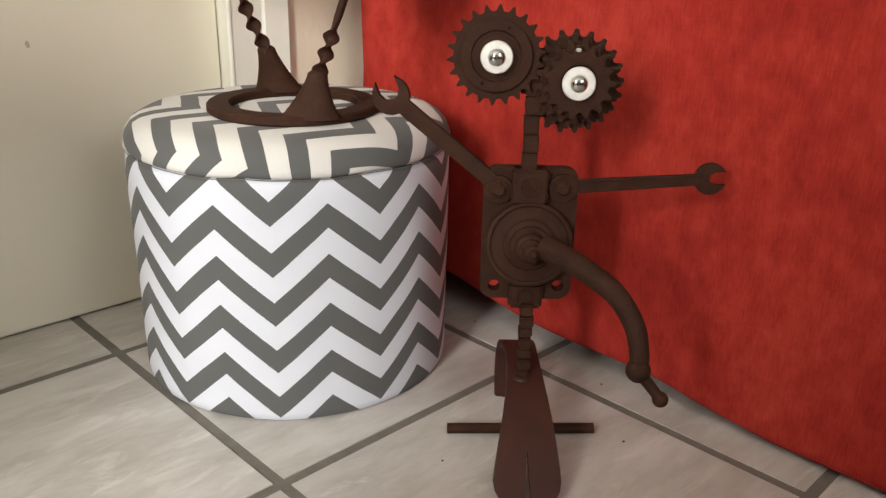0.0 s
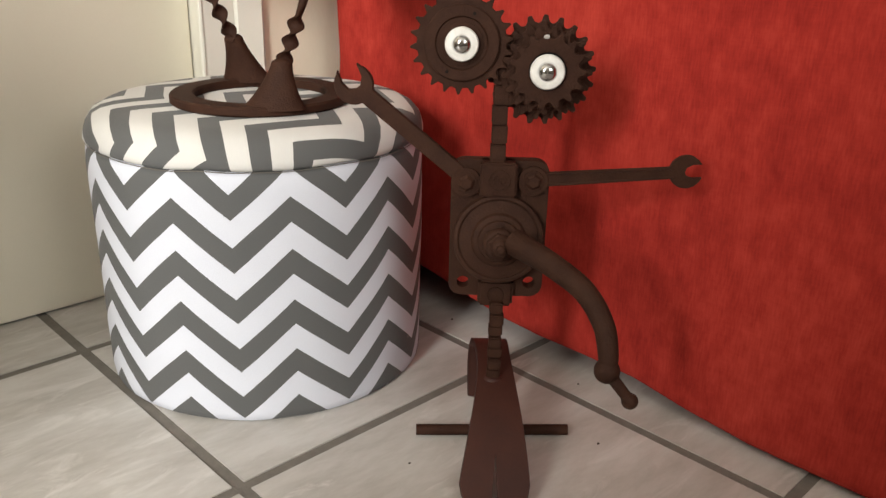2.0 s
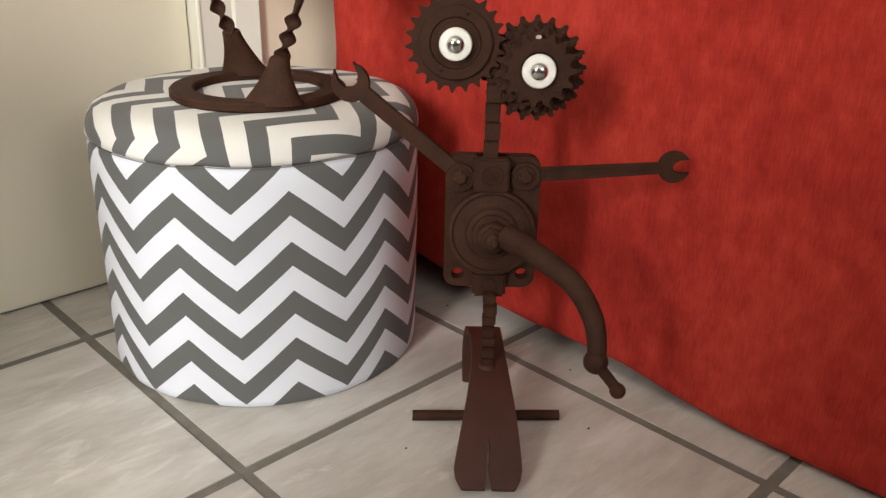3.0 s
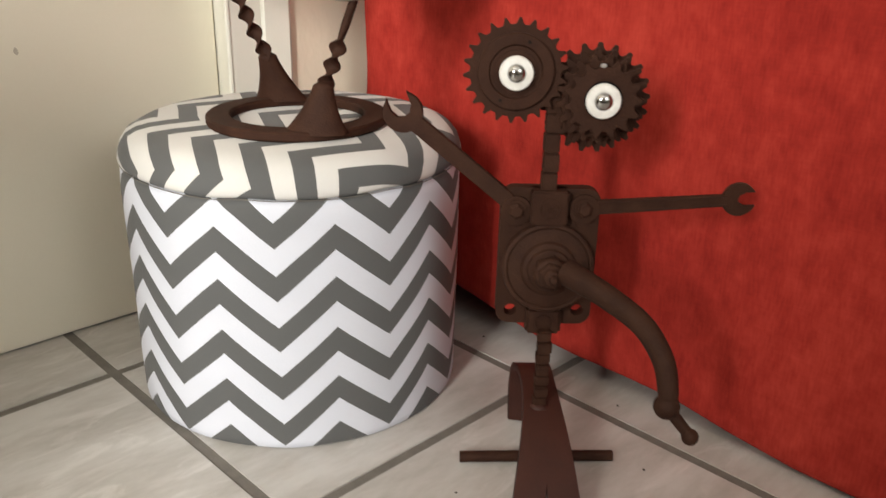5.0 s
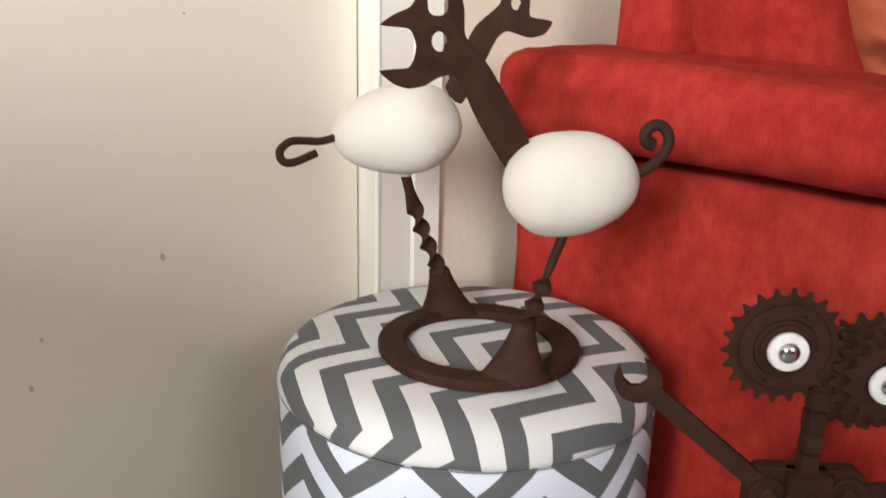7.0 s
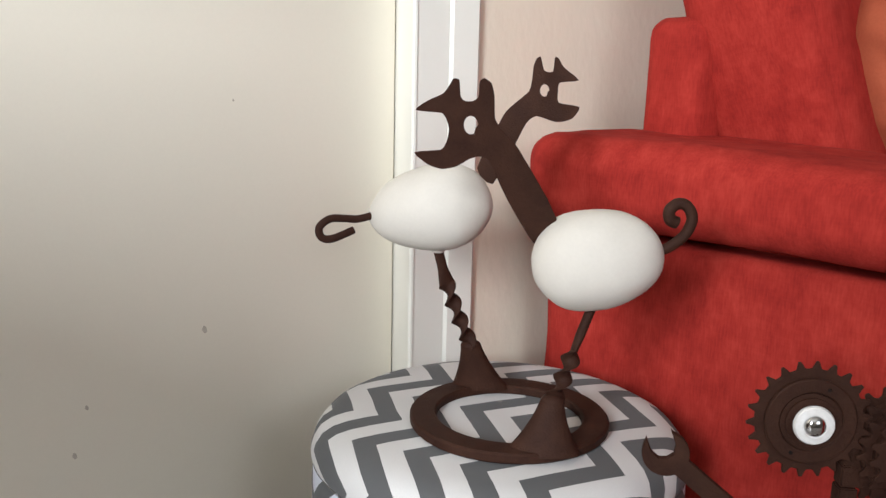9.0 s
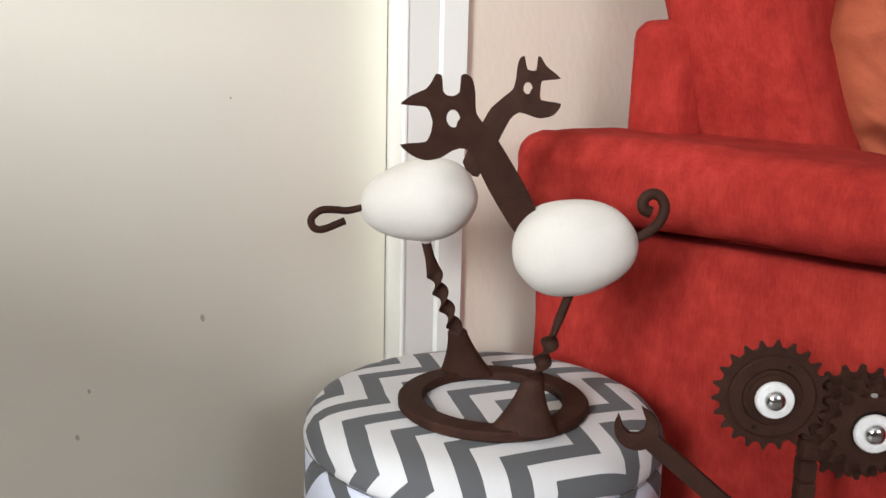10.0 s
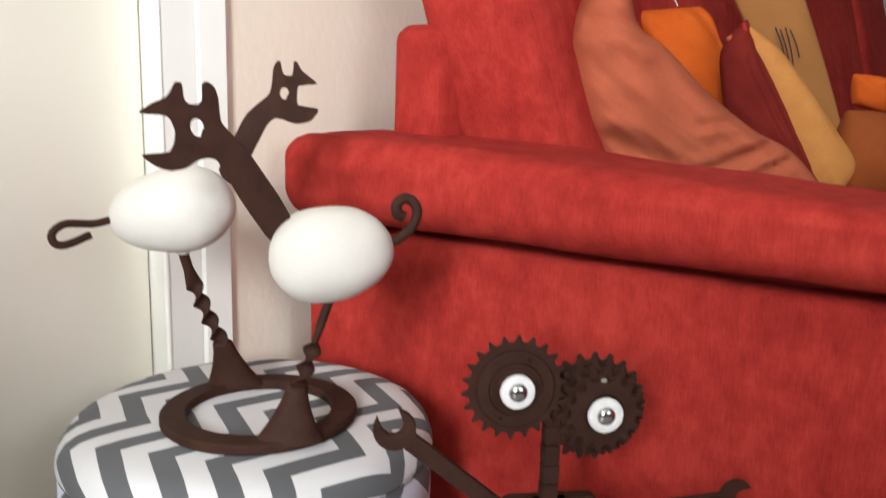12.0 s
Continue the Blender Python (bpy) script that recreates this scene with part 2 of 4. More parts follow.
def soft_box(hx, hy, hz, r, div=18, amp=0.0, freq=6.0, bulge=0.0):
    """A padded block about the origin: rounded edges, slightly swollen and uneven faces."""
    bm = bmesh.new()
    bmesh.ops.create_cube(bm, size=2)
    bmesh.ops.subdivide_edges(bm, edges=bm.edges, cuts=div, use_grid_fill=True)
    h = Vector((hx, hy, hz))
    for v in bm.verts:
        q = Vector([math.sin(c * math.pi / 2) * s for c, s in zip(v.co, h)])
        core = Vector([max(-(s - r), min(s - r, c)) for c, s in zip(q, h)])
        d = q - core
        n = d.normalized() if d.length > 1e-9 else Vector()
        swell = bulge * (1 - (q.x / hx) ** 2) * (1 - (q.y / hy) ** 2) if abs(n.z) > 0.5 else 0
        swell += bulge * (1 - (q.z / hz) ** 2) * (1 - (q.y / hy) ** 2) if abs(n.x) > 0.5 else 0
        v.co = core + n * (min(r, d.length) if d.length < r else r) + n * (swell + amp * noise.noise(q * freq) + 0.4 * amp * noise.noise(q * freq * 3.1))
    return bm


def lathe(profile, seg=48):
    """A turned solid about z from (radius, height) pairs."""
    bm = bmesh.new()
    rings = []
    for r, z in profile:
        rings.append([bm.verts.new((max(r, 1e-5) * math.cos(2 * math.pi * k / seg), max(r, 1e-5) * math.sin(2 * math.pi * k / seg), z)) for k in range(seg)])
    for a, b in zip(rings, rings[1:]):
        for k in range(seg):
            bm.faces.new((a[k], a[(k + 1) % seg], b[(k + 1) % seg], b[k]))
    bm.faces.new(rings[0][::-1])
    bm.faces.new(rings[-1])
    bmesh.ops.remove_doubles(bm, verts=bm.verts, dist=2e-5)
    return bm


def curve_points(points, steps=8):
    """A smooth line (Catmull-Rom) through a few points."""
    p = [Vector(q) for q in points]
    p = [2 * p[0] - p[1], *p, 2 * p[-1] - p[-2]]
    out = []
    for a, b, c, d in zip(p, p[1:], p[2:], p[3:]):
        for k in range(steps):
            t = k / steps
            out.append(0.5 * (2 * b + (c - a) * t + (2 * a - 5 * b + 4 * c - d) * t * t + (3 * b - a - 3 * c + d) * t**3))
    return out + [p[-2]]


def tube(points, radii, seg=16, flat=1.0, twist=0.0):
    """A bar along points; radii one or many; flat squeezes its section, twist turns it (in turns) on the way."""
    bm = bmesh.new()
    n = len(points)
    side, rings = None, []
    for k, q in enumerate(points):
        ahead = (points[min(k + 1, n - 1)] - points[max(k - 1, 0)]).normalized()
        side = ahead.orthogonal().normalized() if side is None else (side - ahead * side.dot(ahead)).normalized()
        up = ahead.cross(side)
        r = radii if isinstance(radii, (int, float)) else radii[0] + (radii[1] - radii[0]) * k / (n - 1) if len(radii) == 2 else radii[k]
        turn = twist * 2 * math.pi * k / (n - 1)
        ring = []
        for j in range(seg):
            a = 2 * math.pi * j / seg
            c, s = r * math.cos(a), r * flat * math.sin(a)
            ring.append(bm.verts.new(q + side * (c * math.cos(turn) - s * math.sin(turn)) + up * (c * math.sin(turn) + s * math.cos(turn))))
        rings.append(ring)
    for a, b in zip(rings, rings[1:]):
        for j in range(seg):
            bm.faces.new((a[j], a[(j + 1) % seg], b[(j + 1) % seg], b[j]))
    bm.faces.new(rings[0][::-1])
    bm.faces.new(rings[-1])
    return bm


def ball(bm, place, r, seg=24, squash=(1, 1, 1)):
    bmesh.ops.create_uvsphere(bm, u_segments=seg, v_segments=seg // 2, radius=r, matrix=Matrix.LocRotScale(place, None, squash))
    return bm


def ball_bm(place, r, **k):
    return ball(bmesh.new(), place, r, **k)


def circle(cx, cz, r, seg=32, start=0.0):
    return [(cx + r * math.cos(start + 2 * math.pi * k / seg), cz + r * math.sin(start + 2 * math.pi * k / seg)) for k in range(seg)]


def cutout(outer, holes, y0, y1, bevel=0.0008):
    """A plate cut from an outline in x and z, with holes, from y0 to y1."""
    bm = bmesh.new()
    for loop in (outer, *holes):
        vs = [bm.verts.new((x, y0, z)) for x, z in loop]
        for a, b in zip(vs, vs[1:] + vs[:1]):
            bm.edges.new((a, b))
    bmesh.ops.triangle_fill(bm, use_beauty=True, use_dissolve=False, edges=bm.edges[:])
    made = bmesh.ops.extrude_face_region(bm, geom=bm.faces[:])
    for v in made["geom"]:
        if isinstance(v, bmesh.types.BMVert):
            v.co.y = y1
    bmesh.ops.recalc_face_normals(bm, faces=bm.faces)
    if bevel:
        rim = [e for e in bm.edges if abs(e.verts[0].co.y - e.verts[1].co.y) < 1e-7 and len(e.link_faces) == 2 and e.calc_face_angle(0) > 1.2]
        bmesh.ops.bevel(bm, geom=rim, offset=bevel, segments=1, affect="EDGES", clamp_overlap=True)
    return bm


def smooth_outline(points, steps=3):
    """A closed outline, rounded through its points."""
    n, out = len(points), []
    p = [Vector((*q, 0)) for q in points]
    for k in range(n):
        a, b, c, d = p[k - 1], p[k], p[(k + 1) % n], p[(k + 2) % n]
        for j in range(steps):
            t = j / steps
            m1, m2 = (c - a) * 0.32, (d - b) * 0.32
            lim = (c - b).length
            m1, m2 = m1 * min(1, lim / max(m1.length, 1e-9)), m2 * min(1, lim / max(m2.length, 1e-9))
            q = b * (2 * t**3 - 3 * t**2 + 1) + m1 * (t**3 - 2 * t**2 + t) + c * (-2 * t**3 + 3 * t**2) + m2 * (t**3 - t**2)
            out.append((q.x, q.y))
    return out


# ---- the room ----
floor = thing("floor", pose(0, 0, 0), "floor of beige marbled square tiles with grey joints", "floor", kind="structure")
part("grout_bed", box_bm(-2.75, 3.85, -2.75, 0.75, -0.08, -0.0014), M_GROUT, floor, "grey grout")

DOOR_L, DOOR_R, WALL_Y = -0.55, 0.2755, 0.480
wall_north = thing("wall_north", pose(0, 0, 0), "rough pinkish beige plaster wall beside the door", "wall", kind="structure")
part("wall_panel", box_bm(0.345, 3.8, WALL_Y, 0.70, 0, 2.5), M_WALL, wall_north)
part("wall_panel", box_bm(-2.7, -0.66, WALL_Y, 0.70, 0, 2.5), M_WALL, wall_north)
part("lintel", box_bm(-0.66, 0.345, WALL_Y, 0.70, 2.07, 2.5), M_WALL, wall_north)
wall_east = tagged(part("wall_east", box_bm(3.8, 3.92, -2.75, 0.70, 0, 2.5), M_DIM), "plain unseen wall closing the room, dimmed to bounce less light", "wall", kind="structure")


def wall_with_window(name, along_x, at, out, a0, a1, w0, w1, z0, z1):
    w = thing(name, pose(0, 0, 0), "plain unseen wall, dimmed, with an opening for a lamp", "wall", kind="structure")
    t0, t1 = sorted((at, at + out))
    for lo, hi, bot, top in ((a0, w0, 0, 2.5), (w1, a1, 0, 2.5), (w0, w1, 0, z0), (w0, w1, z1, 2.5)):
        part("wall_panel", box_bm(lo, hi, t0, t1, bot, top) if along_x else box_bm(t0, t1, lo, hi, bot, top), M_DIM, w)
    f = thing("window_1" if not along_x else "fill_window", pose(0, 0, 0), "unseen white framed window built round an added lamp", "window", kind="structure")
    m0, m1 = at + out * 0.55, at + out * 0.9
    m0, m1 = min(m0, m1), max(m0, m1)
    mid = (w0 + w1) / 2
    for lo, hi, bot, top in ((w0, w0 + 0.06, z0, z1), (w1 - 0.06, w1, z0, z1), (mid - 0.04, mid + 0.04, z0 + 0.06, z1 - 0.06), (w0 + 0.06, w1 - 0.06, z0, z0 + 0.06), (w0 + 0.06, w1 - 0.06, z1 - 0.06, z1)):
        part("window_frame", box_bm(lo, hi, m0, m1, bot, top, bevel=0.005) if along_x else box_bm(m0, m1, lo, hi, bot, top, bevel=0.005), M_TRIM, f)
    return w


wall_west = wall_with_window("wall_west", False, -2.63, -0.14, -2.75, 0.70, -1.52, -0.68, 0.90, 2.0)
# The south opening is made up to house the fill lamp.
wall_south = wall_with_window("wall_south", True, -2.63, -0.14, -2.63, 3.8, -1.25, 0.05, 1.0, 2.2)
# Unseen block, added to throw soft shade on the lower door.
shade_block_low = tagged(part("shade_block_low", box_bm(-1.30, -0.80, -0.10, WALL_Y, 0, 0.81, bevel=0.01), M_DIM), "unseen low block added to shade the lower door", "wall", kind="structure")
# Added out of view to hold window light off the sofa's foot and floor.
shade_block_half = tagged(part("shade_block_half", box_bm(-1.30, -1.18, -2.62, -0.63, 0, 1.12, bevel=0.01), M_DIM), "unseen half-height block added to dim the lower sofa and floor", "wall", kind="structure")
tagged(part("ceiling", box_bm(-2.77, 3.92, -2.77, 0.70, 2.5, 2.6), M_CEIL), "plain unseen ceiling, greyed to weaken bounced light", "ceiling", kind="structure")

door = thing("door_1", pose(0, 0, 0), "closed cream-painted smooth door leaf in a white frame", "door", kind="structure")
leaf = part("door_leaf", box_bm(DOOR_L, DOOR_R, 0.548, 0.588, 0.0025, 2.0, bevel=0.003), M_DOOR, door, "cream painted leaf with small scuffs")


def frame_strip(xs, parent, name):
    """An upright of the door frame: a moulded section of (x, y) drawn up from the floor."""
    bm = bmesh.new()
    lo = [bm.verts.new((x, y, 0.0)) for x, y in xs]
    hi = [bm.verts.new((x, y, 2.06)) for x, y in xs]
    for k in range(len(xs)):
        j = (k + 1) % len(xs)
        bm.faces.new((lo[k], lo[j], hi[j], hi[k]))
    bm.faces.new(lo[::-1])
    bm.faces.new(hi)
    return part(name, bm, M_TRIM, parent, "white painted wood", sharp=20)


frame_strip([(0.2765, 0.60), (0.2765, 0.546), (0.2585, 0.491), (0.2600, 0.4875), (0.2630, 0.4865), (0.2790, 0.535), (0.2800, 0.60)], door, "frame_reveal")
frame_strip([(0.2805, 0.60), (0.2805, 0.535), (0.2640, 0.4885), (0.3120, 0.4815), (0.3120, 0.60)], door, "frame_face")
frame_strip([(0.3125, 0.60), (0.3125, 0.4830), (0.3165, 0.4770), (0.3530, 0.4690), (0.3580, 0.4720), (0.3580, 0.4797), (0.3440, 0.4797), (0.3440, 0.60)], door, "frame_architrave")
part("frame_post", box_bm(-0.66, -0.553, 0.476, 0.60, 0, 2.06, bevel=0.003), M_TRIM, door, "white painted wood")
part("frame_head", box_bm(-0.553, 0.2630, 0.476, 0.60, 2.003, 2.068, bevel=0.003), M_TRIM, door, "white painted wood")

# ---- the sofa ----
sofa = thing("sofa", pose(0.62, 0, 0), "red chenille sofa with a padded roll arm, against the wall", "sofa")


def soft_part(name, x0, x1, y0, y1, z0, z1, r, material, parent, label="", turn=(0, 0, 0), **k):
    ob = part(name, soft_box((x1 - x0) / 2, (y1 - y0) / 2, (z1 - z0) / 2, r, **k), material, parent, label, sharp=80)
    ob.matrix_basis = pose((x0 + x1) / 2 - 0.62, (y0 + y1) / 2, (z0 + z1) / 2, *turn)
    return ob


panel = soft_part("arm_panel", 0.453, 0.64, -1.15, 0.420, 0.016, 0.512, 0.012, M_RED, sofa, div=30, amp=0.006, freq=5)
soft_part("arm_core", 0.505, 0.64, -1.13, 0.40, 0.48, 0.56, 0.01, M_RED, sofa)
pad = soft_part("armrest_pad", 0.402, 0.645, -1.17, 0.439, 0.526, 0.645, 0.044, M_RED, sofa, "padded roll armrest", div=30, amp=0.006, freq=7)
for v in pad.data.vertices:
    # the padding is flatter towards the front of the sofa
    if v.co.z > 0:
        v.co.z -= v.co.z / 0.0625 * 0.065 * max(0.0, 0.2 - (v.co.y - 0.368))
    else:
        v.co.z -= v.co.z / 0.0625 * 0.008 * max(0.0, min(1.0, (0.82 - v.co.y) / 0.5))
for v in panel.data.vertices:
    # its upper edge follows the underside of the pad
    if v.co.z > 0.2:
        v.co.z += 0.008 * max(0.0, min(1.0, (0.80 - v.co.y) / 0.5))
for v in panel.data.vertices:
    # the hem hangs a little above the floor, waves, and rises towards the back
    if v.co.z < -0.15:
        y = v.co.y - 0.366
        v.co.z += (0.005 + 0.003 * math.sin(11 * y + 1.2) + 0.038 * max(0.0, min(1.0, (y - 0.02) / 0.22)) - 0.015 * max(0.0, min(1.0, (-0.16 - y) / 0.2))) * min(1.0, (-0.15 - v.co.z) / 0.08)
for y in (-0.95, 0.36):
    part("leg", box_bm(-0.08, -0.02, y - 0.03, y + 0.03, 0.0, 0.09, bevel=0.004), M_DARK, sofa, "short dark leg under the hem")
soft_part("seat_base", 0.64, 3.6, -0.65, 0.42, 0.03, 0.30, 0.03, M_RED, sofa)
soft_part("back_frame", 0.571, 3.6, 0.27, 0.370, 0.30, 0.805, 0.03, M_RED, sofa, amp=0.003)
for x0, x1 in ((0.65, 1.53), (1.54, 2.90), (2.94, 3.6)):
    soft_part("seat_cushion", x0, x1, -0.68, 0.30, 0.30, 0.46, 0.05, M_RED, sofa, amp=0.006)
    back = soft_part("back_cushion", x0 - 0.025 * (x0 < 1), x1, 0.13, 0.33, 0.44, 1.16, 0.05, M_RED, sofa, turn=(-14, 0, 0), amp=0.005, freq=6, bulge=0.012, div=56 if x0 < 1 else 18)
    for v in back.data.vertices:
        # the outer end of the first cushion leans outwards over the arm
        if x0 < 1 and v.co.x < 0:
            if v.co.y < 0:
                # the cover puckers in soft folds
                for zf, xf in ((-0.045, -0.30), (-0.085, -0.26), (0.02, -0.33)):
                    v.co.y += 0.007 * math.exp(-(((v.co.z - zf - 0.05 * (v.co.x - xf)) / 0.013) ** 2) - ((v.co.x - xf) / 0.075) ** 2)
            v.co.x -= 0.24 * (max(-0.2, min(0.015, v.co.z)) + 0.13) * min(1.0, -v.co.x / 0.3)


# Cushions are turned to the camera and outlined to fit its view, in centimetres across and up from one spot.
FACE = -52.3


def quad_bm(corners, t, n=26, wrinkle=0.006, seed=0.0, sides=(-1, 1), power=0.42, pinch=0.05, soft=0.2, bow=(0, 0)):
    """A stuffed cover between four corners (x, z), from the upper left clockwise, swelling along y."""
    bm = bmesh.new()
    tl, tr, br, bl = [Vector((x, 0, z)) / 100 for x, z in corners]
    for s in sides:
        grid = []
        for i in range(n + 1):
            row = []
            for j in range(n + 1):
                a, b = math.sin((2 * i / n - 1) * math.pi / 2), math.sin((2 * j / n - 1) * math.pi / 2)
                ra, rb = a * math.sqrt(1 - soft * b * b), b * math.sqrt(1 - soft * a * a)
                u, v = (ra * (1 - pinch * (1 - b * b)) + 1) / 2, (rb * (1 - pinch * (1 - a * a)) + 1) / 2
                p = bl.lerp(br, u).lerp(tl.lerp(tr, u), v)
                p.x -= (bow[0] * (1 - u) + 0.7 * bow[1] * u) * (1 - b * b) / 100
                p.z -= 0.7 * bow[1] * u * (1 - b * b) / 100
                fill = max(0.0, (1 - a * a) * (1 - b * b))
                q = Vector((p.x * 11 + seed, p.z * 11, s * 2.0 + seed))
                fold = 0.7 * noise.noise(q) + 0.9 * noise.noise(Vector((q.x * 1.2 + q.z, (q.y + 0.75 * q.x) * 3.2, q.z))) + 0.35 * noise.noise(Vector((q.x * 2.2, (q.y + 0.6 * q.x) * 6.5, q.z)))
                p.y = s * t / 2 * fill**power + min(1.0, 5 * fill) * wrinkle * fold
                row.append(bm.verts.new(p))
            grid.append(row)
        for i in range(n):
            for j in range(n):
                bm.faces.new((grid[i][j], grid[i + 1][j], grid[i + 1][j + 1], grid[i][j + 1]))
    bmesh.ops.remove_doubles(bm, verts=bm.verts, dist=0.0004)
    return bm


def shaped_bm(depth, left, right, t, n=48, wrinkle=0.006, seed=0.0, power=0.45, creases=()):
    """A stuffed cover between a left and a right edge, both drawn from top to bottom, with creases pressed into its front."""
    bm = bmesh.new()
    edges = [[Vector((x, 0, z)) / 100 for x, z in laid(depth, *e)] for e in (left, right)]
    lines = [([Vector((x, 0, z)) / 100 for x, z in laid(depth, a, b)], w, d) for a, b, w, d in creases]

    def at(pts, v):
        f = v * (len(pts) - 1)
        k = min(int(f), len(pts) - 2)
        f -= k
        p0, p1, p2, p3 = pts[max(k - 1, 0)], pts[k], pts[k + 1], pts[min(k + 2, len(pts) - 1)]
        return 0.5 * (2 * p1 + (p2 - p0) * f + (2 * p0 - 5 * p1 + 4 * p2 - p3) * f * f + (3 * p1 - p0 - 3 * p2 + p3) * f**3)

    for s in (-1, 1):
        grid = []
        for i in range(n + 1):
            row = []
            for j in range(n + 1):
                a, b = math.sin((2 * i / n - 1) * math.pi / 2), math.sin((2 * j / n - 1) * math.pi / 2)
                v = (b + 1) / 2
                p = at(edges[0], v).lerp(at(edges[1], v), (a + 1) / 2)
                fill = max(0.0, (1 - a * a) * (1 - b * b))
                q = Vector((p.x * 11 + seed, p.z * 11, s * 2.0 + seed))
                fold = 0.7 * noise.noise(q) + 0.8 * noise.noise(Vector((q.x * 1.2 + q.z, (q.y + 0.75 * q.x) * 3.2, q.z))) + 0.35 * noise.noise(Vector((q.x * 2.4, (q.y + 0.6 * q.x) * 7.5, q.z)))
                y = s * t / 2 * fill**power + min(1.0, 5 * fill) * wrinkle * fold
                if s < 0:
                    for (c, e), w, d in lines:
                        h = max(0.0, min(1.0, (p - c).dot(e - c) / (e - c).length_squared))
                        off = (p - c.lerp(e, h)).length / w
                        y += min(1.0, 6 * fill) * d * (math.exp(-off * off) - 0.45 * math.exp(-(off - 1.9) ** 2))
                p.y = y
                row.append(bm.verts.new(p))
            grid.append(row)
        for i in range(n):
            for j in range(n):
                bm.faces.new((grid[i][j], grid[i + 1][j], grid[i + 1][j + 1], grid[i][j + 1]))
    bmesh.ops.remove_doubles(bm, verts=bm.verts, dist=0.0004)
    return bm


def cushion(name, place, corners, t, material, label, seed, **k):
    ob = part(name, quad_bm(corners, t, seed=seed, **k), material, None, "", sharp=80)
    ob.matrix_world = pose(*place, 0, 0, FACE)
    return tagged(ob, label, "cushion", "cushions on the sofa")


def spot(depth):
    """The spot all cushions are laid out from, so many metres along the view into the sofa's corner."""
    return (-0.378 + depth * 0.99, -0.459 + depth * 0.38, 0.7)


PX = 0.0682  # one layout unit, a pixel of the camera's view, at one metre, in centimetres


def laid(depth, *points):
    return [((x - 330) * PX * depth, (180 - y) * PX * depth * 1.02) for x, y in points]


pillow = part("pillow", shaped_bm(
    1.22,
    [(132, -70), (140, -10), (116, 50), (106, 95), (114, 150), (140, 215), (178, 275), (196, 360)],
    [(186, -70), (206, -10), (232, 55), (290, 98), (360, 162), (450, 224), (530, 264), (630, 365)],
    0.17, n=96, wrinkle=0.0065, seed=1.3, power=0.4,
    creases=[((140, 52), (232, 62), 0.016, 0.010), ((330, 306), (500, 236), 0.010, 0.010), ((405, 318), (530, 262), 0.008, 0.008), ((190, 240), (310, 298), 0.012, 0.007),
             ((180, 110), (200, 180), 0.02, 0.006), ((240, 130), (320, 215), 0.013, 0.005), ((335, 216), (400, 205), 0.007, 0.005)],
), M_PINK, None, "", sharp=80)
pillow.matrix_world = pose(*spot(1.22), 0, 0, FACE)
tagged(pillow, "large creased salmon-pink pillow leaning on the red sofa", "cushion", "cushions on the sofa")
orange = part("cushion", shaped_bm(
    1.42,
    [(224, 30), (216, 42), (228, 62), (250, 110), (270, 180), (290, 240)],
    [(344, 18), (364, 34), (382, 70), (396, 105), (400, 170), (400, 240)],
    0.09, n=40, wrinkle=0.008, seed=4.1, power=0.5, creases=[((262, 0), (268, 50), 0.012, 0.008), ((330, 25), (375, 75), 0.008, 0.006)],
), M_ORANGE, None, "", sharp=80)
orange.matrix_world = pose(*spot(1.42), 0, 0, FACE)
tagged(orange, "plain orange cushion behind the salmon pillow", "cushion", "cushions on the sofa")
cushion("cushion", spot(1.60), laid(1.60, (362, -60), (508, -60), (640, 250), (535, 235)), 0.035, M_TAN, "tan canvas cushion with dark printed marks", 3.3)
cushion("cushion", spot(1.62), laid(1.62, (628, 122), (700, 128), (700, 195), (632, 178)), 0.05, M_ORANGE, "small bright orange cushion on the sofa", 8.8)
cushion("cushion", spot(1.46), laid(1.46, (622, 180), (730, 188), (730, 350), (590, 330)), 0.10, M_BROWN, "rust-orange cushion lying on the seat", 9.4)

two_tone = thing("cushion", pose(*spot(1.32), 0, 0, FACE), "yellow plush cushion with a dark red back and piping", "cushion", "cushions on the sofa")
yellow = part("cover_front", shaped_bm(
    1.32,
    [(418, 44), (438, 96), (480, 172), (525, 247), (568, 312), (602, 336)],
    [(430, 46), (490, 86), (550, 152), (608, 222), (650, 280), (632, 330)],
    0.05, n=44, wrinkle=0.003, seed=2.2, power=0.5,
), M_YELLOW, two_tone, "yellow plush front", sharp=80)
back_ob = part("cover_back", shaped_bm(
    1.36,
    [(402, 62), (386, 95), (390, 140), (405, 200), (440, 260), (560, 338)],
    [(426, 40), (448, 92), (492, 170), (538, 245), (578, 308), (604, 338)],
    0.07, n=44, wrinkle=0.007, seed=7.7, power=0.5, creases=[((425, 110), (500, 235), 0.006, 0.006), ((440, 110), (540, 270), 0.005, 0.006)],
), M_MAROON, two_tone, "dark red back", sharp=80)
seam = curve_points([(x / 100, -0.012, z / 100) for x, z in laid(1.32, (417, 44), (436, 96), (478, 172), (523, 247), (565, 311), (596, 336))])
part("piping", tube(seam, 0.0035, 10), M_RED, yellow, "red piping")
knot = [(x / 100, -0.005, z / 100) for x, z in laid(1.34, (400, 72), (412, 76))]
part("button", ball_bm(knot[0], 0.007, seg=14, squash=(1.2, 0.7, 0.8)), M_PINK, back_ob, "small knotted button")

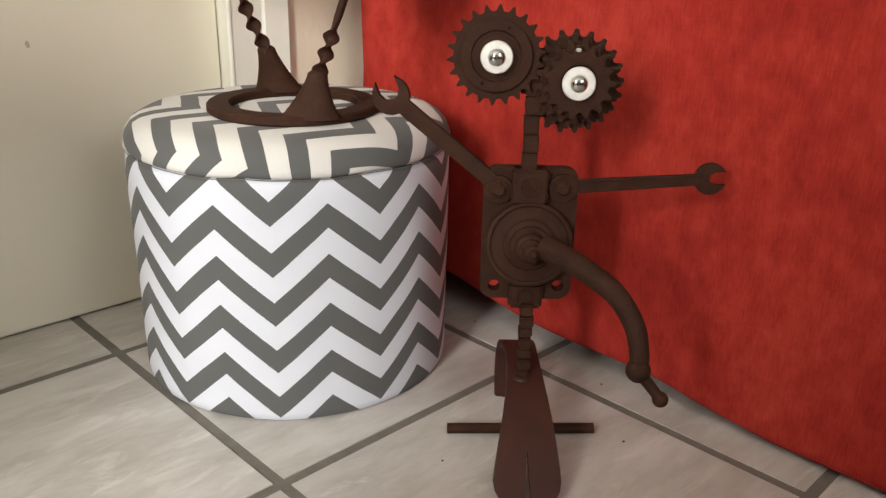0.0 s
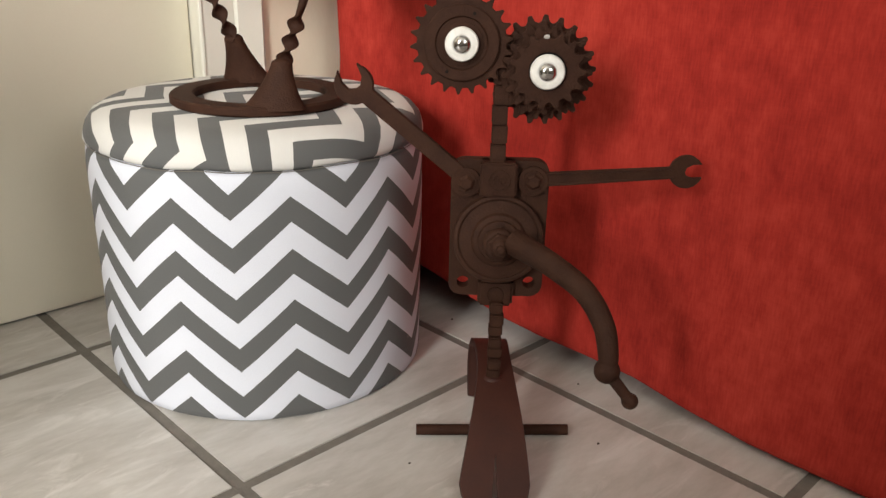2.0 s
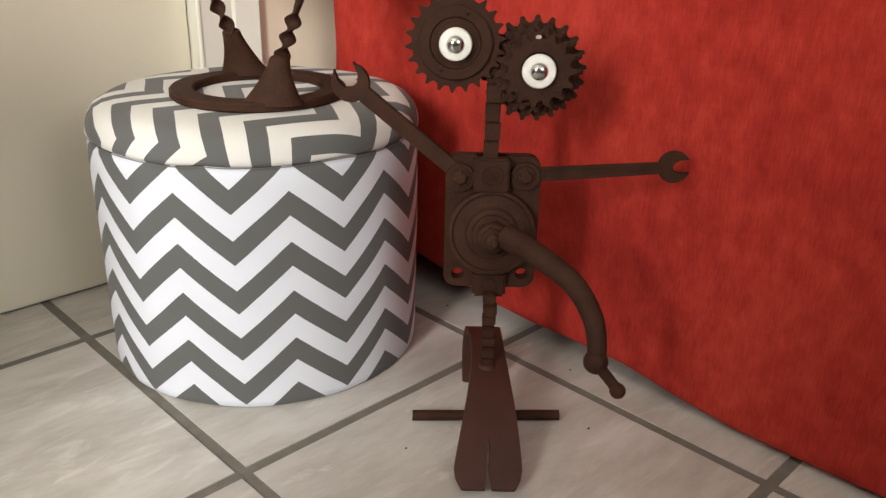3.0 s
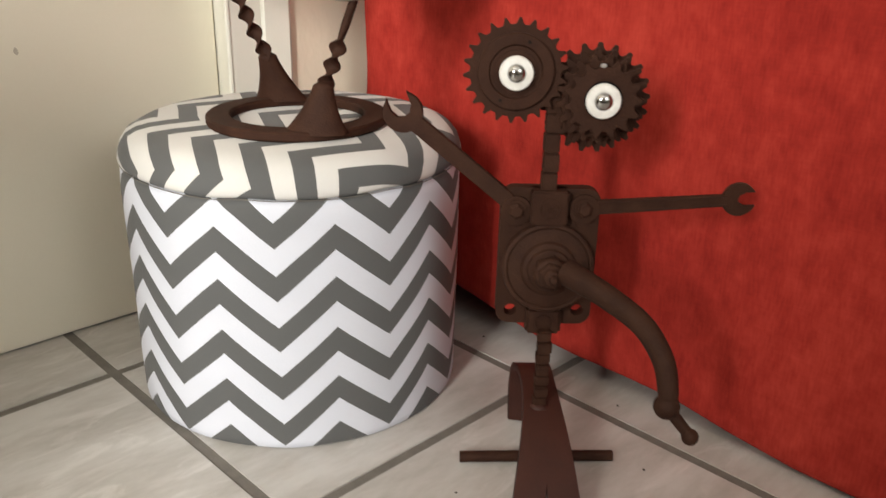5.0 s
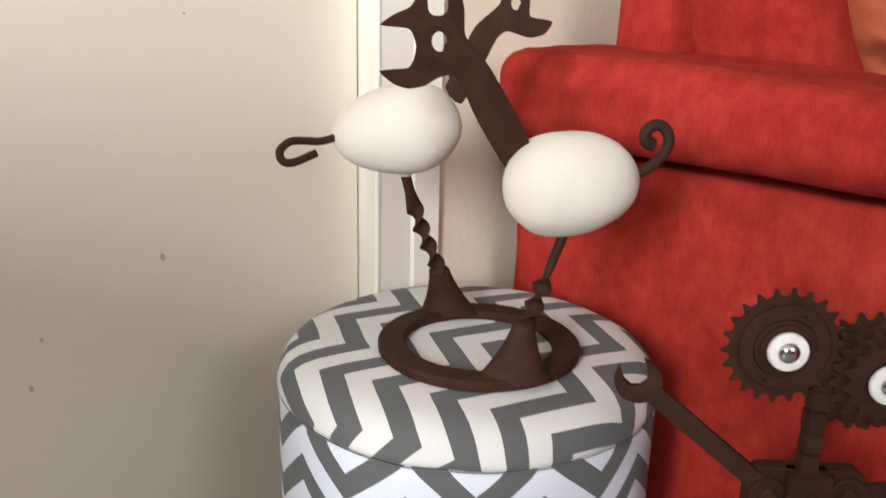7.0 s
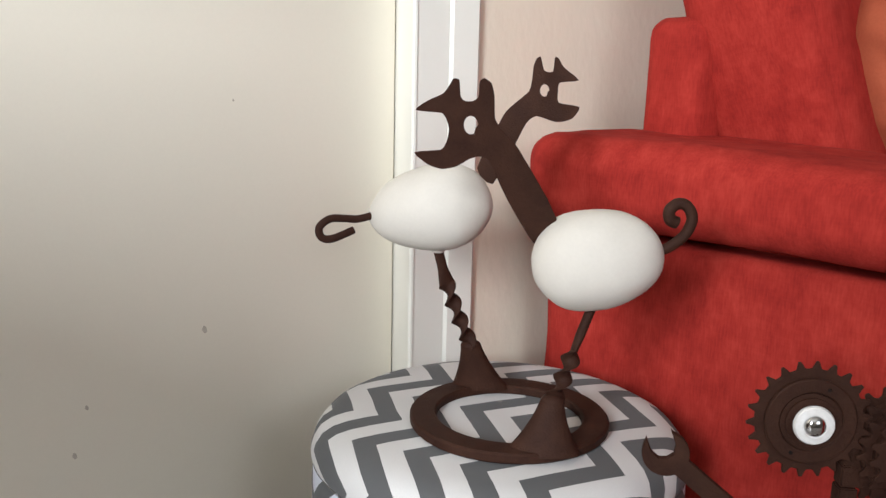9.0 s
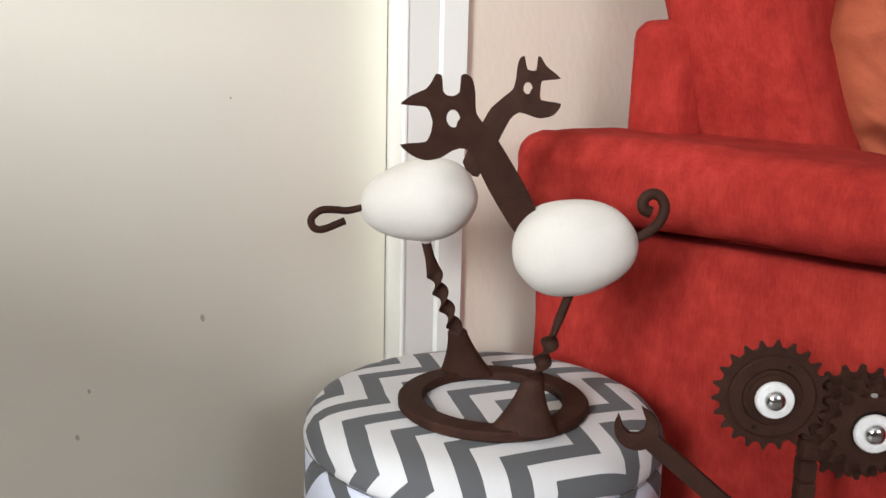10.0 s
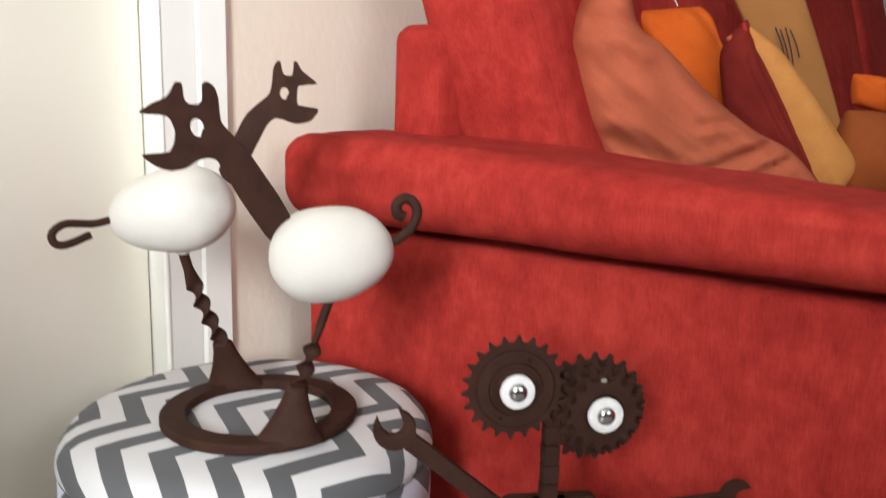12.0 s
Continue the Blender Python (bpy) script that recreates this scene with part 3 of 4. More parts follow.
prints = thing("printed_marks", pose(*spot(1.555), 0, 0, FACE), "dark printed strokes on the tan canvas cushion", "print")
for k in range(4):
    (x0, z0), (x1, z1) = laid(1.555, (482 + 9 * k, 50 + 3 * (k % 2)), (504 + 9 * k, 100 + 8 * (k % 3)))
    stroke = curve_points([(x0 / 100, 0.0, z0 / 100), ((x0 + x1) / 200 + 0.002, 0.0, (z0 + z1) / 200), (x1 / 100, 0.0, z1 / 100)], 4)
    part("stroke", tube(stroke, 0.0022, 6, flat=0.5), M_INK, prints)

for d, a, b in ((1.24, (117, -70), (125, 58)), (1.24, (124, -70), (132, 48)), (1.30, (284, -40), (303, 18))):
    (x0, z0), (x1, z1) = laid(d, a, b)
    line = curve_points([(x0 / 100, 0.0, z0 / 100), ((x0 + x1) / 200 - 0.002, 0.01, (z0 + z1) / 200), (x1 / 100, 0.0, z1 / 100)], 6)
    cord = part("cord", tube(line, 0.0009, 6), M_CORD)
    cord.matrix_world = pose(*spot(d), 0, 0, FACE)
    tagged(cord, "thin white cord hanging over the sofa cushions", "cord", "cords on the sofa")

# ---- the pouf ----
POUF = (0.205, 0.256)
pouf = thing("pouf", pose(*POUF, 0), "round pouf in grey and white zigzag cotton on the tiles", "pouf")


def cloth_shell(profile, planar, seg=128):
    """A turned cover from (radius, height) pairs, with its printed cloth laid out in metres on the uv map."""
    bm = bmesh.new()
    uvs = bm.loops.layers.uv.new("cloth")
    start = radians(65)
    grid, s = [], 0.0
    for k, (r, z) in enumerate(profile):
        if k:
            s += math.dist(profile[k - 1], (r, z))
        row = []
        for j in range(seg + 1):
            a = start - 2 * math.pi + 2 * math.pi * j / seg
            wob = 0.0016 * noise.noise(Vector((3 * math.cos(a), 3 * math.sin(a), 9 * z))) * min(1, r / 0.1)
            v = bm.verts.new(((r + wob) * math.cos(a), (r + wob) * math.sin(a), z + (0.0022 * noise.noise(Vector((4 * math.cos(a), 4 * math.sin(a), 5))) if 0.27 < z < 0.33 else 0)))
            if planar:
                x, y = POUF[0] + s * math.cos(a), POUF[1] + s * math.sin(a)
                e, d = 0.92 * x + 0.39 * y, 0.39 * x - 0.92 * y
                row.append((v, ((e - 0.146) * HALF / 0.0645, -d - 0.075 + BAND_TOP)))
            else:
                u = 0.207 * (a + radians(114.1))
                row.append((v, (u * HALF / 0.06375, z - 0.017 * u)))
        grid.append(row)
    for p, q in zip(grid, grid[1:]):
        for j in range(seg):
            four = (p[j], p[j + 1], q[j + 1], q[j])
            f = bm.faces.new([c[0] for c in four])
            for loop, c in zip(f.loops, four):
                loop[uvs].uv = c[1]
    return bm


BODY = [(0.150, 0.0006), (0.2025, 0.0008), (0.2055, 0.003), (0.2064, 0.012), (0.2068, 0.06), (0.207, 0.12), (0.2075, 0.18), (0.2075, 0.24), (0.2075, 0.28), (0.2065, 0.296), (0.204, 0.3025), (0.197, 0.304)]
LID = [(0.0005, 0.3475), (0.03, 0.3474), (0.06, 0.3472), (0.09, 0.347), (0.12, 0.3463), (0.15, 0.3455), (0.17, 0.344), (0.185, 0.341), (0.197, 0.3345), (0.2045, 0.325), (0.208, 0.314), (0.2085, 0.309), (0.2065, 0.3055), (0.203, 0.304)]
part("body", cloth_shell(BODY, False), M_CHEVRON, pouf, "zigzag printed cotton cover", sharp=80)
lid = part("lid", cloth_shell(LID, True), M_CHEVRON_LID, pouf, "padded lid with a stitched seam", sharp=80)
welt = [Vector((0.2068 * math.cos(a), 0.2068 * math.sin(a), 0.3035 + 0.0022 * noise.noise(Vector((4 * math.cos(a), 4 * math.sin(a), 5))))) for a in [2 * math.pi * k / 128 for k in range(129)]]
# Coloured grey so the thread sinks into the crease's shade.
part("seam", tube(welt, 0.0005, 6), M_GROUT, lid, "thin stitched seam greyed for the shade in the crease")

# ---- the scrap metal figure on the floor ----
robot = thing("metal_sculpture", pose(0.25, -0.115, 0, 0, 0, -45), "brown scrap metal sculpture with sprocket eyes and spanner arms on tiles", "sculpture")


def cog(tip, root, teeth, y0, y1, bore, cx, cz, start=0.0):
    out = []
    for k in range(teeth):
        a = start + 2 * math.pi * k / teeth
        w = 2 * math.pi / teeth
        for da, r in ((-0.5, root), (-0.30, root * 1.005), (-0.17, (root + tip) / 2), (-0.07, tip), (0.07, tip), (0.17, (root + tip) / 2), (0.30, root * 1.005)):
            out.append((cx + r * math.cos(a + da * w), cz + r * math.sin(a + da * w)))
    return cutout(out, [circle(cx, cz, bore, 28)] if bore else [], y0, y1, 0.0006)


def block_cog(tip, root, teeth, y0, y1, bore, cx, cz, start=0.0):
    """A sprocket of blunt teeth with round gaps between them."""
    w, h, out = 2 * math.pi / teeth, tip - root, []
    half = ((0.0, root), (0.12, root + 0.06 * h), (0.22, root + 0.22 * h), (0.29, root + 0.46 * h), (0.325, root + 0.72 * h), (0.37, tip - 0.07 * h), (0.43, tip))
    for k in range(teeth):
        a = start + w * k
        for da, r in half + tuple((1 - d, r) for d, r in half[:0:-1]):
            out.append((cx + r * math.cos(a + da * w), cz + r * math.sin(a + da * w)))
    return cutout(out, [circle(cx, cz, bore, 28)] if bore else [], y0, y1, 0.0005)


def disc(r, y0, y1, cx, cz, bevel=0.0012, seg=48, hole=0.0):
    return cutout(circle(cx, cz, r, seg), [circle(cx, cz, hole, seg)] if hole else [], y0, y1, bevel)


def eye(cx, cz, y, r_white, parent):
    """A white washer with a steel ball in it, facing -y."""
    w = lathe([(r_white * 0.45, -0.002), (r_white * 0.95, -0.002), (r_white, 0.0), (r_white, 0.002), (r_white * 0.93, 0.0038), (r_white * 0.6, 0.0045), (r_white * 0.46, 0.003)], 40)
    bmesh.ops.transform(w, matrix=pose(cx, y, cz, 90, 0, 0), verts=w.verts)
    part("washer", w, M_WASHER, parent, "white plastic washer")
    part("steel_ball", ball_bm((cx, y - 0.0032, cz), 0.0088, seg=28, squash=(1, 0.62, 1)), M_CHROME, parent, "shiny steel ball")


# first eye: one broad freewheel with a stepped face
part("sprocket", cog(0.0495, 0.0430, 22, 0.003, 0.0065, 0.02, -0.0425, 0.4444, 0.1), M_RUST, robot)
freewheel = part("freewheel", disc(0.0362, -0.0015, 0.012, -0.0425, 0.4444, hole=0.0246), M_RUST, robot)
part("freewheel_core", disc(0.0242, -0.0006, 0.014, -0.0425, 0.4444), M_RUST, freewheel)
part("freewheel_hub", disc(0.0205, -0.0026, 0.020, -0.0425, 0.4444), M_RUST, freewheel)
# Raised dots; their dark colour stands for the shade inside peg holes.
for a in (68, 243):
    part("peg_hole_dot", disc(0.0016, -0.0020, 0.0, -0.0425 + 0.030 * math.cos(radians(a)), 0.4444 + 0.030 * math.sin(radians(a)), 0.0002, 14), M_DARK, freewheel, "raised dot coloured dark for the shade in a hole")
eye(-0.0425, 0.4444, -0.0060, 0.0162, freewheel)
# second eye: a cluster of four toothed rings
for k, (tip, teeth) in enumerate(((0.0368, 15), (0.0425, 17), (0.0480, 19), (0.0535, 21))):
    y = -0.0075 + 0.0095 * k
    part("sprocket", block_cog(tip, tip - 0.0076 if k else tip - 0.0066, teeth, y, y + 0.0028, 0.018, 0.0402 - 0.0010 * k, 0.4212 - 0.0013 * k, 0.3 * k + 0.2), M_RUST, robot)
    if k:
        part("spacer", disc(tip - 0.012, y - 0.0067, y, 0.0402 - 0.0010 * k, 0.4212 - 0.0013 * k, 0.0004), M_RUST, robot)
# Solid disc, its near-black colour stands for a shaded recess.
cluster = part("freewheel_hub", disc(0.0180, -0.0080, 0.004, 0.0402, 0.4212, 0.0003), M_DARK, robot, "disc coloured near black for the shade round the eye")
part("lug", box_bm(0.0345, 0.0400, -0.0086, -0.004, 0.4515, 0.4552, bevel=0.0008), M_BARE, robot, "bare shiny metal lug")
eye(0.0396, 0.4210, -0.0098, 0.0168, cluster)
# neck and waist: short blocks welded on top of one another
for k in range(5):
    z = 0.3245 + 0.0198 * k
    part("link", box_bm(-0.0098 + 0.0006 * (k % 2), 0.0055 + 0.0008 * (k % 2), 0.010 + 0.0008 * (k % 2), 0.026, z, z + 0.0190, bevel=0.0012), M_RUST, robot)
for k in range(7):
    z = 0.082 + 0.0132 * k
    part("link", box_bm(-0.0042 + 0.0007 * (k % 2), 0.0100 + 0.0007 * (k % 3), -0.002 - 0.0030 * (k % 2), 0.012, z, z + 0.0124, bevel=0.0016), M_RUST, robot)
# body casting


def round_rect(x0, x1, z0, z1, r, seg=6):
    out = []
    for cx, cz, a in ((x1 - r, z1 - r, 0), (x0 + r, z1 - r, 90), (x0 + r, z0 + r, 180), (x1 - r, z0 + r, 270)):
        out += [(cx + r * math.cos(radians(a + 90 * k / seg)), cz + r * math.sin(radians(a + 90 * k / seg))) for k in range(seg + 1)]
    return out


plate = part("body_plate", cutout(round_rect(-0.049, 0.052, 0.175, 0.3265, 0.014), [circle(-0.0335, 0.1905, 0.0066, 20), circle(0.0375, 0.1915, 0.0066, 20)], 0.017, 0.032, 0.0025), M_RUST, robot, "flat cast flange with two holes")
boss = part("boss", box_bm(-0.0195, 0.0180, 0.004, 0.026, 0.2905, 0.3265, bevel=0.002), M_RUST, robot, "raised block with a worn cast number")
low_boss = part("boss", box_bm(-0.0170, 0.0205, 0.008, 0.028, 0.1660, 0.196, bevel=0.003), M_RUST, robot)
part("cast_mark", disc(0.0112, 0.0028, 0.0045, 0.0000, 0.3085, 0.0003, 36, hole=0.0098), M_RUST, boss)
for dx in (-0.0036, 0.0036):
    loop_in = [(x, 0.3085 + 1.7 * (z - 0.3085)) for x, z in circle(dx, 0.3085, 0.0020, 16)]
    loop_out = [(x, 0.3085 + 1.7 * (z - 0.3085)) for x, z in circle(dx, 0.3085, 0.0032, 16)]
    part("cast_mark", cutout(loop_out, [loop_in], 0.0030, 0.0045, 0.0003), M_RUST, boss)
part("cast_mark", disc(0.0092, 0.0068, 0.0085, 0.0015, 0.1800, 0.0003, 32, hole=0.0080), M_RUST, low_boss)
DRUM = pose(0.002, 0.005, 0.2445, 83, 0, 0)


def on_drum(bm):
    """Turns a form that stands along z so that it stands out of the drum's face."""
    bmesh.ops.transform(bm, matrix=DRUM, verts=bm.verts)
    return bm


drum_ob = part("drum", on_drum(lathe([(0.0475, -0.016), (0.0475, 0.0), (0.0465, 0.002), (0.0435, 0.0028), (0.0422, 0.0022), (0.0414, 0.0004), (0.0395, 0.0004), (0.036, 0.0012), (0.029, 0.0018), (0.0278, 0.003), (0.0272, 0.0062), (0.026, 0.0072), (0.020, 0.0078)], 64)), M_RUST, robot, "round stepped cover with a raised rim")
part("washer", on_drum(lathe([(0.008, 0.006), (0.0222, 0.006), (0.0224, 0.0095), (0.0212, 0.0115), (0.017, 0.0122), (0.008, 0.0122)], 40)), M_RUST, drum_ob)
for r, z0, z1, turn in ((0.0176, 0.0118, 0.0205, 0.3), (0.0138, 0.0265, 0.0345, 0.75)):
    nut = cutout([(x, -y) for x, y in circle(0, 0, r, 6, turn)], [], z0, z1, 0.0018)
    bmesh.ops.transform(nut, matrix=Matrix.Rotation(radians(90), 4, "X"), verts=nut.verts)
    part("nut", on_drum(nut), M_RUST, drum_ob, "hexagon nut")
part("washer", on_drum(lathe([(0.006, 0.019), (0.0168, 0.019), (0.0172, 0.022), (0.0158, 0.0255), (0.0135, 0.0272), (0.006, 0.0272)], 36)), M_RUST, drum_ob)
thread = [(0.0078 - 0.0007 * (k % 2), 0.033 + 0.0011 * k) for k in range(9)]
part("threaded_pin", on_drum(lathe([(0.0078, 0.030), *thread, (0.0060, 0.0432), (0.0048, 0.0437), (0.0044, 0.0475), (0.0026, 0.0492)], 28)), M_RUST, drum_ob)
for cx, cz in ((-0.0335, 0.304), (0.0352, 0.307)):
    ear = part("ear", disc(0.0155, 0.012, 0.028, cx, cz - 0.001, 0.003, 32), M_RUST, robot)
    part("washer", disc(0.0108, 0.0105, 0.0125, cx, cz, 0.0006, 32), M_RUST, ear)
    part("bolt", cutout(circle(cx, cz, 0.0082, 6, 0.4), [], 0.0055, 0.011, 0.002), M_RUST, ear, "hexagon bolt head")


def spanner(length, head, jaw, jaw_turn, w0, w1, thick, reach=-0.22):
    """An open-ended spanner from the origin along +x: a round end, a tapered bar, and a jaw turned by jaw_turn degrees."""
    b = radians(jaw_turn)
    arc = math.asin(jaw / 2 / head)
    out = [(-w0 * math.cos(radians(t)), w0 * math.sin(radians(t))) for t in range(-80, 81, 20)]
    neck = math.asin(min(0.9, w1 / head))
    a0, a1 = math.pi - neck, b + arc + 0.12
    out += [(length + head * math.cos(a0 + (a1 - a0) * k / 14), head * math.sin(a0 + (a1 - a0) * k / 14)) for k in range(15)]
    inn = []
    for r, s in ((0.93 * head, 1), ((reach + 0.47) * head, 1), ((reach + 0.10) * head, 0.62), (reach * head, 0), ((reach + 0.10) * head, -0.62), ((reach + 0.47) * head, -1), (0.93 * head, -1)):
        h = s * jaw / 2
        inn.append((length + r * math.cos(b) - h * math.sin(b), r * math.sin(b) + h * math.cos(b)))
    out += inn
    a0, a1 = b - arc - 0.12, -math.pi + neck
    out += [(length + head * math.cos(a0 + (a1 - a0) * k / 14), head * math.sin(a0 + (a1 - a0) * k / 14)) for k in range(15)]
    return cutout(out, [], -thick / 2, thick / 2, 0.0016)


def place_spanner(bm, start, end, parent):
    d = Vector(end) - Vector(start)
    turn = math.atan2(d.z, math.hypot(d.x, d.y))
    ob = part("spanner", bm, M_RUST, parent, "open-ended spanner used as an arm", sharp=30)
    ob.matrix_basis = Matrix.Translation(start) @ Matrix.Rotation(math.atan2(d.y, d.x), 4, "Z") @ Matrix.Rotation(-turn, 4, "Y")
    return ob


s1 = spanner(0.156, 0.0172, 0.0142, 0, 0.0072, 0.0056, 0.0060, reach=-0.08)
arm = place_spanner(s1, (0.0352, 0.017, 0.307), (0.19, 0.017, 0.3195), robot)
for z0, z1 in ((0.0062, 0.0048), (-0.0062, -0.0048)):
    # raised flanges along both edges of the shank
    part("flange", tube([Vector((0.014, -0.0032, z0)), Vector((0.143, -0.0032, z1))], 0.0013, 8), M_RUST, arm)
s2 = spanner(0.148, 0.0200, 0.0215, 30, 0.0085, 0.0085, 0.0075)
place_spanner(s2, (-0.0335, 0.017, 0.306), (-0.1500, 0.029, 0.3985), robot)
# the bent lever
lever = curve_points([(0.017, -0.030, 0.2545), (0.028, -0.045, 0.2525), (0.050, -0.068, 0.2465), (0.078, -0.098, 0.233), (0.0935, -0.122, 0.211), (0.0975, -0.136, 0.188), (0.097, -0.1395, 0.176)])
n = len(lever)
lever_ob = part("lever", tube(lever, [0.0140 - 0.0054 * (k / n) ** 0.8 for k in range(n)], 24), M_RUST, robot, "bent tapering lever")
knob = ball_bm((0.097, -0.1400, 0.1735), 0.0120, seg=24, squash=(1, 1, 1.0))
part("lever_eye", knob, M_RUST, lever_ob)
tip = tube([Vector((0.099, -0.1405, 0.171)), Vector((0.1175, -0.1515, 0.1505))], (0.0058, 0.0052), 16)
part("lever_pin", tip, M_RUST, lever_ob)
part("pin_knob", ball_bm((0.1178, -0.1520, 0.1498), 0.0078), M_RUST, lever_ob)
# forked foot and cross rod


def foot_bm():
    """An arched blade: down at the back, over a hump and out to two flat toes."""
    bm = bmesh.new()
    spine = curve_points([(0.0, 0.094, 0.002), (0.0, 0.094, 0.045), (0.0, 0.088, 0.074), (0.0, 0.062, 0.086), (0.0, 0.02, 0.080), (0.0, -0.03, 0.062), (0.0, -0.078, 0.036), (0.0, -0.124, 0.006)], 5)
    n = len(spine)
    rows = []
    for k, q in enumerate(spine):
        t = k / (n - 1)
        half = 0.0215 + 0.0165 * max(0, (t - 0.5) / 0.5) ** 1.7
        half *= 1 - 0.28 * max(0, (t - 0.93) / 0.07) ** 2
        mid = 0.0005 + 0.0025 * t + 0.0045 * max(0, math.sin(math.pi * (t - 0.35) / 0.6) if 0.35 < t < 0.95 else 0)
        d = (spine[min(k + 1, n - 1)] - spine[max(k - 1, 0)]).normalized()
        nrm = Vector((0, d.z, -d.y))
        thick = 0.010 - 0.003 * t
        open_ = max(0.0, (t - 0.86) / 0.14)
        slit = 0.0035 * open_
        row = []
        for side in (-1, 1):
            inner = mid + side * (slit)
            outer = mid + side * (half + (0.002 * math.sin(9 * t)))
            crown = 0.0025 * (1 - t)
            row.append([bm.verts.new(Vector((x, q.y, max(q.z, 0.001))) + nrm * 0 + o) for x, o in
                        ((inner, nrm * -crown), ((inner + outer) / 2, nrm * -crown * 0.6), (outer - side * 0.002, Vector()), (outer, nrm * thick * 0.35), (outer - side * 0.001, nrm * thick), (inner, nrm * thick))])
        rows.append(row)
    for a, b in zip(rows, rows[1:]):
        for s in (0, 1):
            for j in range(6):
                bm.faces.new((a[s][j], a[s][(j + 1) % 6], b[s][(j + 1) % 6], b[s][j]))
    for s in (0, 1):
        bm.faces.new(rows[0][s][::-1])
        bm.faces.new(rows[-1][s])
    low = min(v.co.z for v in bm.verts)
    for v in bm.verts:
        v.co.z = max(v.co.z, 0.0006) if low < 0.0006 else v.co.z
    return bm


part("forked_foot", foot_bm(), M_FOOT, robot, "reddish brown arched iron foot with split toes", sharp=50)
rod = tube([Vector((-0.0815, 0.010, 0.0067)), Vector((0.0935, 0.018, 0.0067))], 0.0064, 16)
part("cross_rod", rod, M_RUST, robot)
part("weld", ball_bm((0.003, 0.004, 0.081), 0.011, seg=16, squash=(1.1, 1, 0.4)), M_FOOT, robot)

# ---- the pair of egg figures on the pouf ----
RING_Z = 0.3465
pair = thing("egg_sculpture", pose(0.192, 0.227, 0, 0, 0, -45), "two white egg bodies with brown spanner heads on an iron ring", "sculpture")
ring_top = RING_Z + 0.0112


def ring_bm(r0, r1, z0, z1, seg=96, b=0.0022):
    bm = bmesh.new()
    sec = [(r0 + b, z0), (r1 - b, z0), (r1, z0 + b), (r1, z1 - b), (r1 - b, z1), (r0 + b, z1), (r0, z1 - b), (r0, z0 + b)]
    rings = [[bm.verts.new((r * math.cos(2 * math.pi * k / seg), r * math.sin(2 * math.pi * k / seg), z)) for r, z in sec] for k in range(seg)]
    for k in range(seg):
        p, q = rings[k], rings[(k + 1) % seg]
        for j in range(8):
            bm.faces.new((p[j], q[j], q[(j + 1) % 8], p[(j + 1) % 8]))
    return bm


part("base_ring", ring_bm(0.0785, 0.1072, RING_Z, ring_top), M_RUST, pair, "flat brown iron ring")


def flared_foot(base, top, wide, deep, parent):
    """A flared cone that grows out of the ring, leaning to its leg."""
    bm = bmesh.new()
    rings = []
    for k in range(13):
        t = k / 12
        w = (1 - t) ** 1.9
        c = Vector(base).lerp(Vector(top), t)
        a, b = 0.0120 + (wide - 0.0120) * (0.42 * (1 - t) + 0.58 * w), 0.0100 + (deep - 0.0100) * (0.4 * (1 - t) + 0.6 * w)
        rings.append([bm.verts.new(c + Vector((a * math.cos(2 * math.pi * j / 28), b * math.sin(2 * math.pi * j / 28), 0))) for j in range(28)])
    for p, q in zip(rings, rings[1:]):
        for j in range(28):
            bm.faces.new((p[j], p[(j + 1) % 28], q[(j + 1) % 28], q[j]))
    bm.faces.new(rings[0][::-1])
    bm.faces.new(rings[-1])
    bm2 = ball(bm, Vector(top), 0.0121, 20, (1, 0.85, 0.62))
    return part("flared_foot", bm2, M_RUST, parent)


flared_foot((-0.034, 0.083, ring_top - 0.004), (-0.0460, 0.066, 0.409), 0.034, 0.017, pair)
flared_foot((0.034, -0.087, ring_top - 0.004), (0.0415, -0.072, 0.400), 0.036, 0.017, pair)


def twisted_leg(low, high, turns, r, upto, parent, bend=0.0):
    """A flat bar, twisted in its lower part and plain above."""
    n = 90
    pts = [Vector(low).lerp(Vector(high), k / n) + Vector((-bend * math.sin(math.pi * k / n), 0, 0)) for k in range(n + 1)]
    bm = bmesh.new()
    rings = []
    ahead = (pts[-1] - pts[0]).normalized()
    side = Vector((0, 1, 0))
    side = (side - ahead * side.dot(ahead)).normalized()
    up = ahead.cross(side)
    for k, q in enumerate(pts):
        t = k / n
        turn = 2 * math.pi * turns * min(1, t / upto)
        ease = max(0.0, min(1.0, (t - upto) / 0.15))
        a, b = r * (1 - ease) + 0.0058 * ease, r * 0.34 * (1 - ease) + 0.0048 * ease
        rings.append([bm.verts.new(q + side * (a * math.cos(s) * math.cos(turn) - b * math.sin(s) * math.sin(turn)) + up * (a * math.cos(s) * math.sin(turn) + b * math.sin(s) * math.cos(turn)))
                      for s in [2 * math.pi * j / 16 for j in range(16)]])
    for p, q in zip(rings, rings[1:]):
        for j in range(16):
            bm.faces.new((p[j], p[(j + 1) % 16], q[(j + 1) % 16], q[j]))
    bm.faces.new(rings[0][::-1])
    bm.faces.new(rings[-1])
    return part("twisted_leg", bm, M_RUST, parent, "twisted brown iron bar")


twisted_leg((-0.0455, 0.065, 0.408), (-0.0850, 0.0445, 0.526), 1.85, 0.0100, 0.66, pair, 0.004)
twisted_leg((0.0412, -0.072, 0.396), (0.0768, -0.0585, 0.497), 1.5, 0.0100, 0.55, pair)


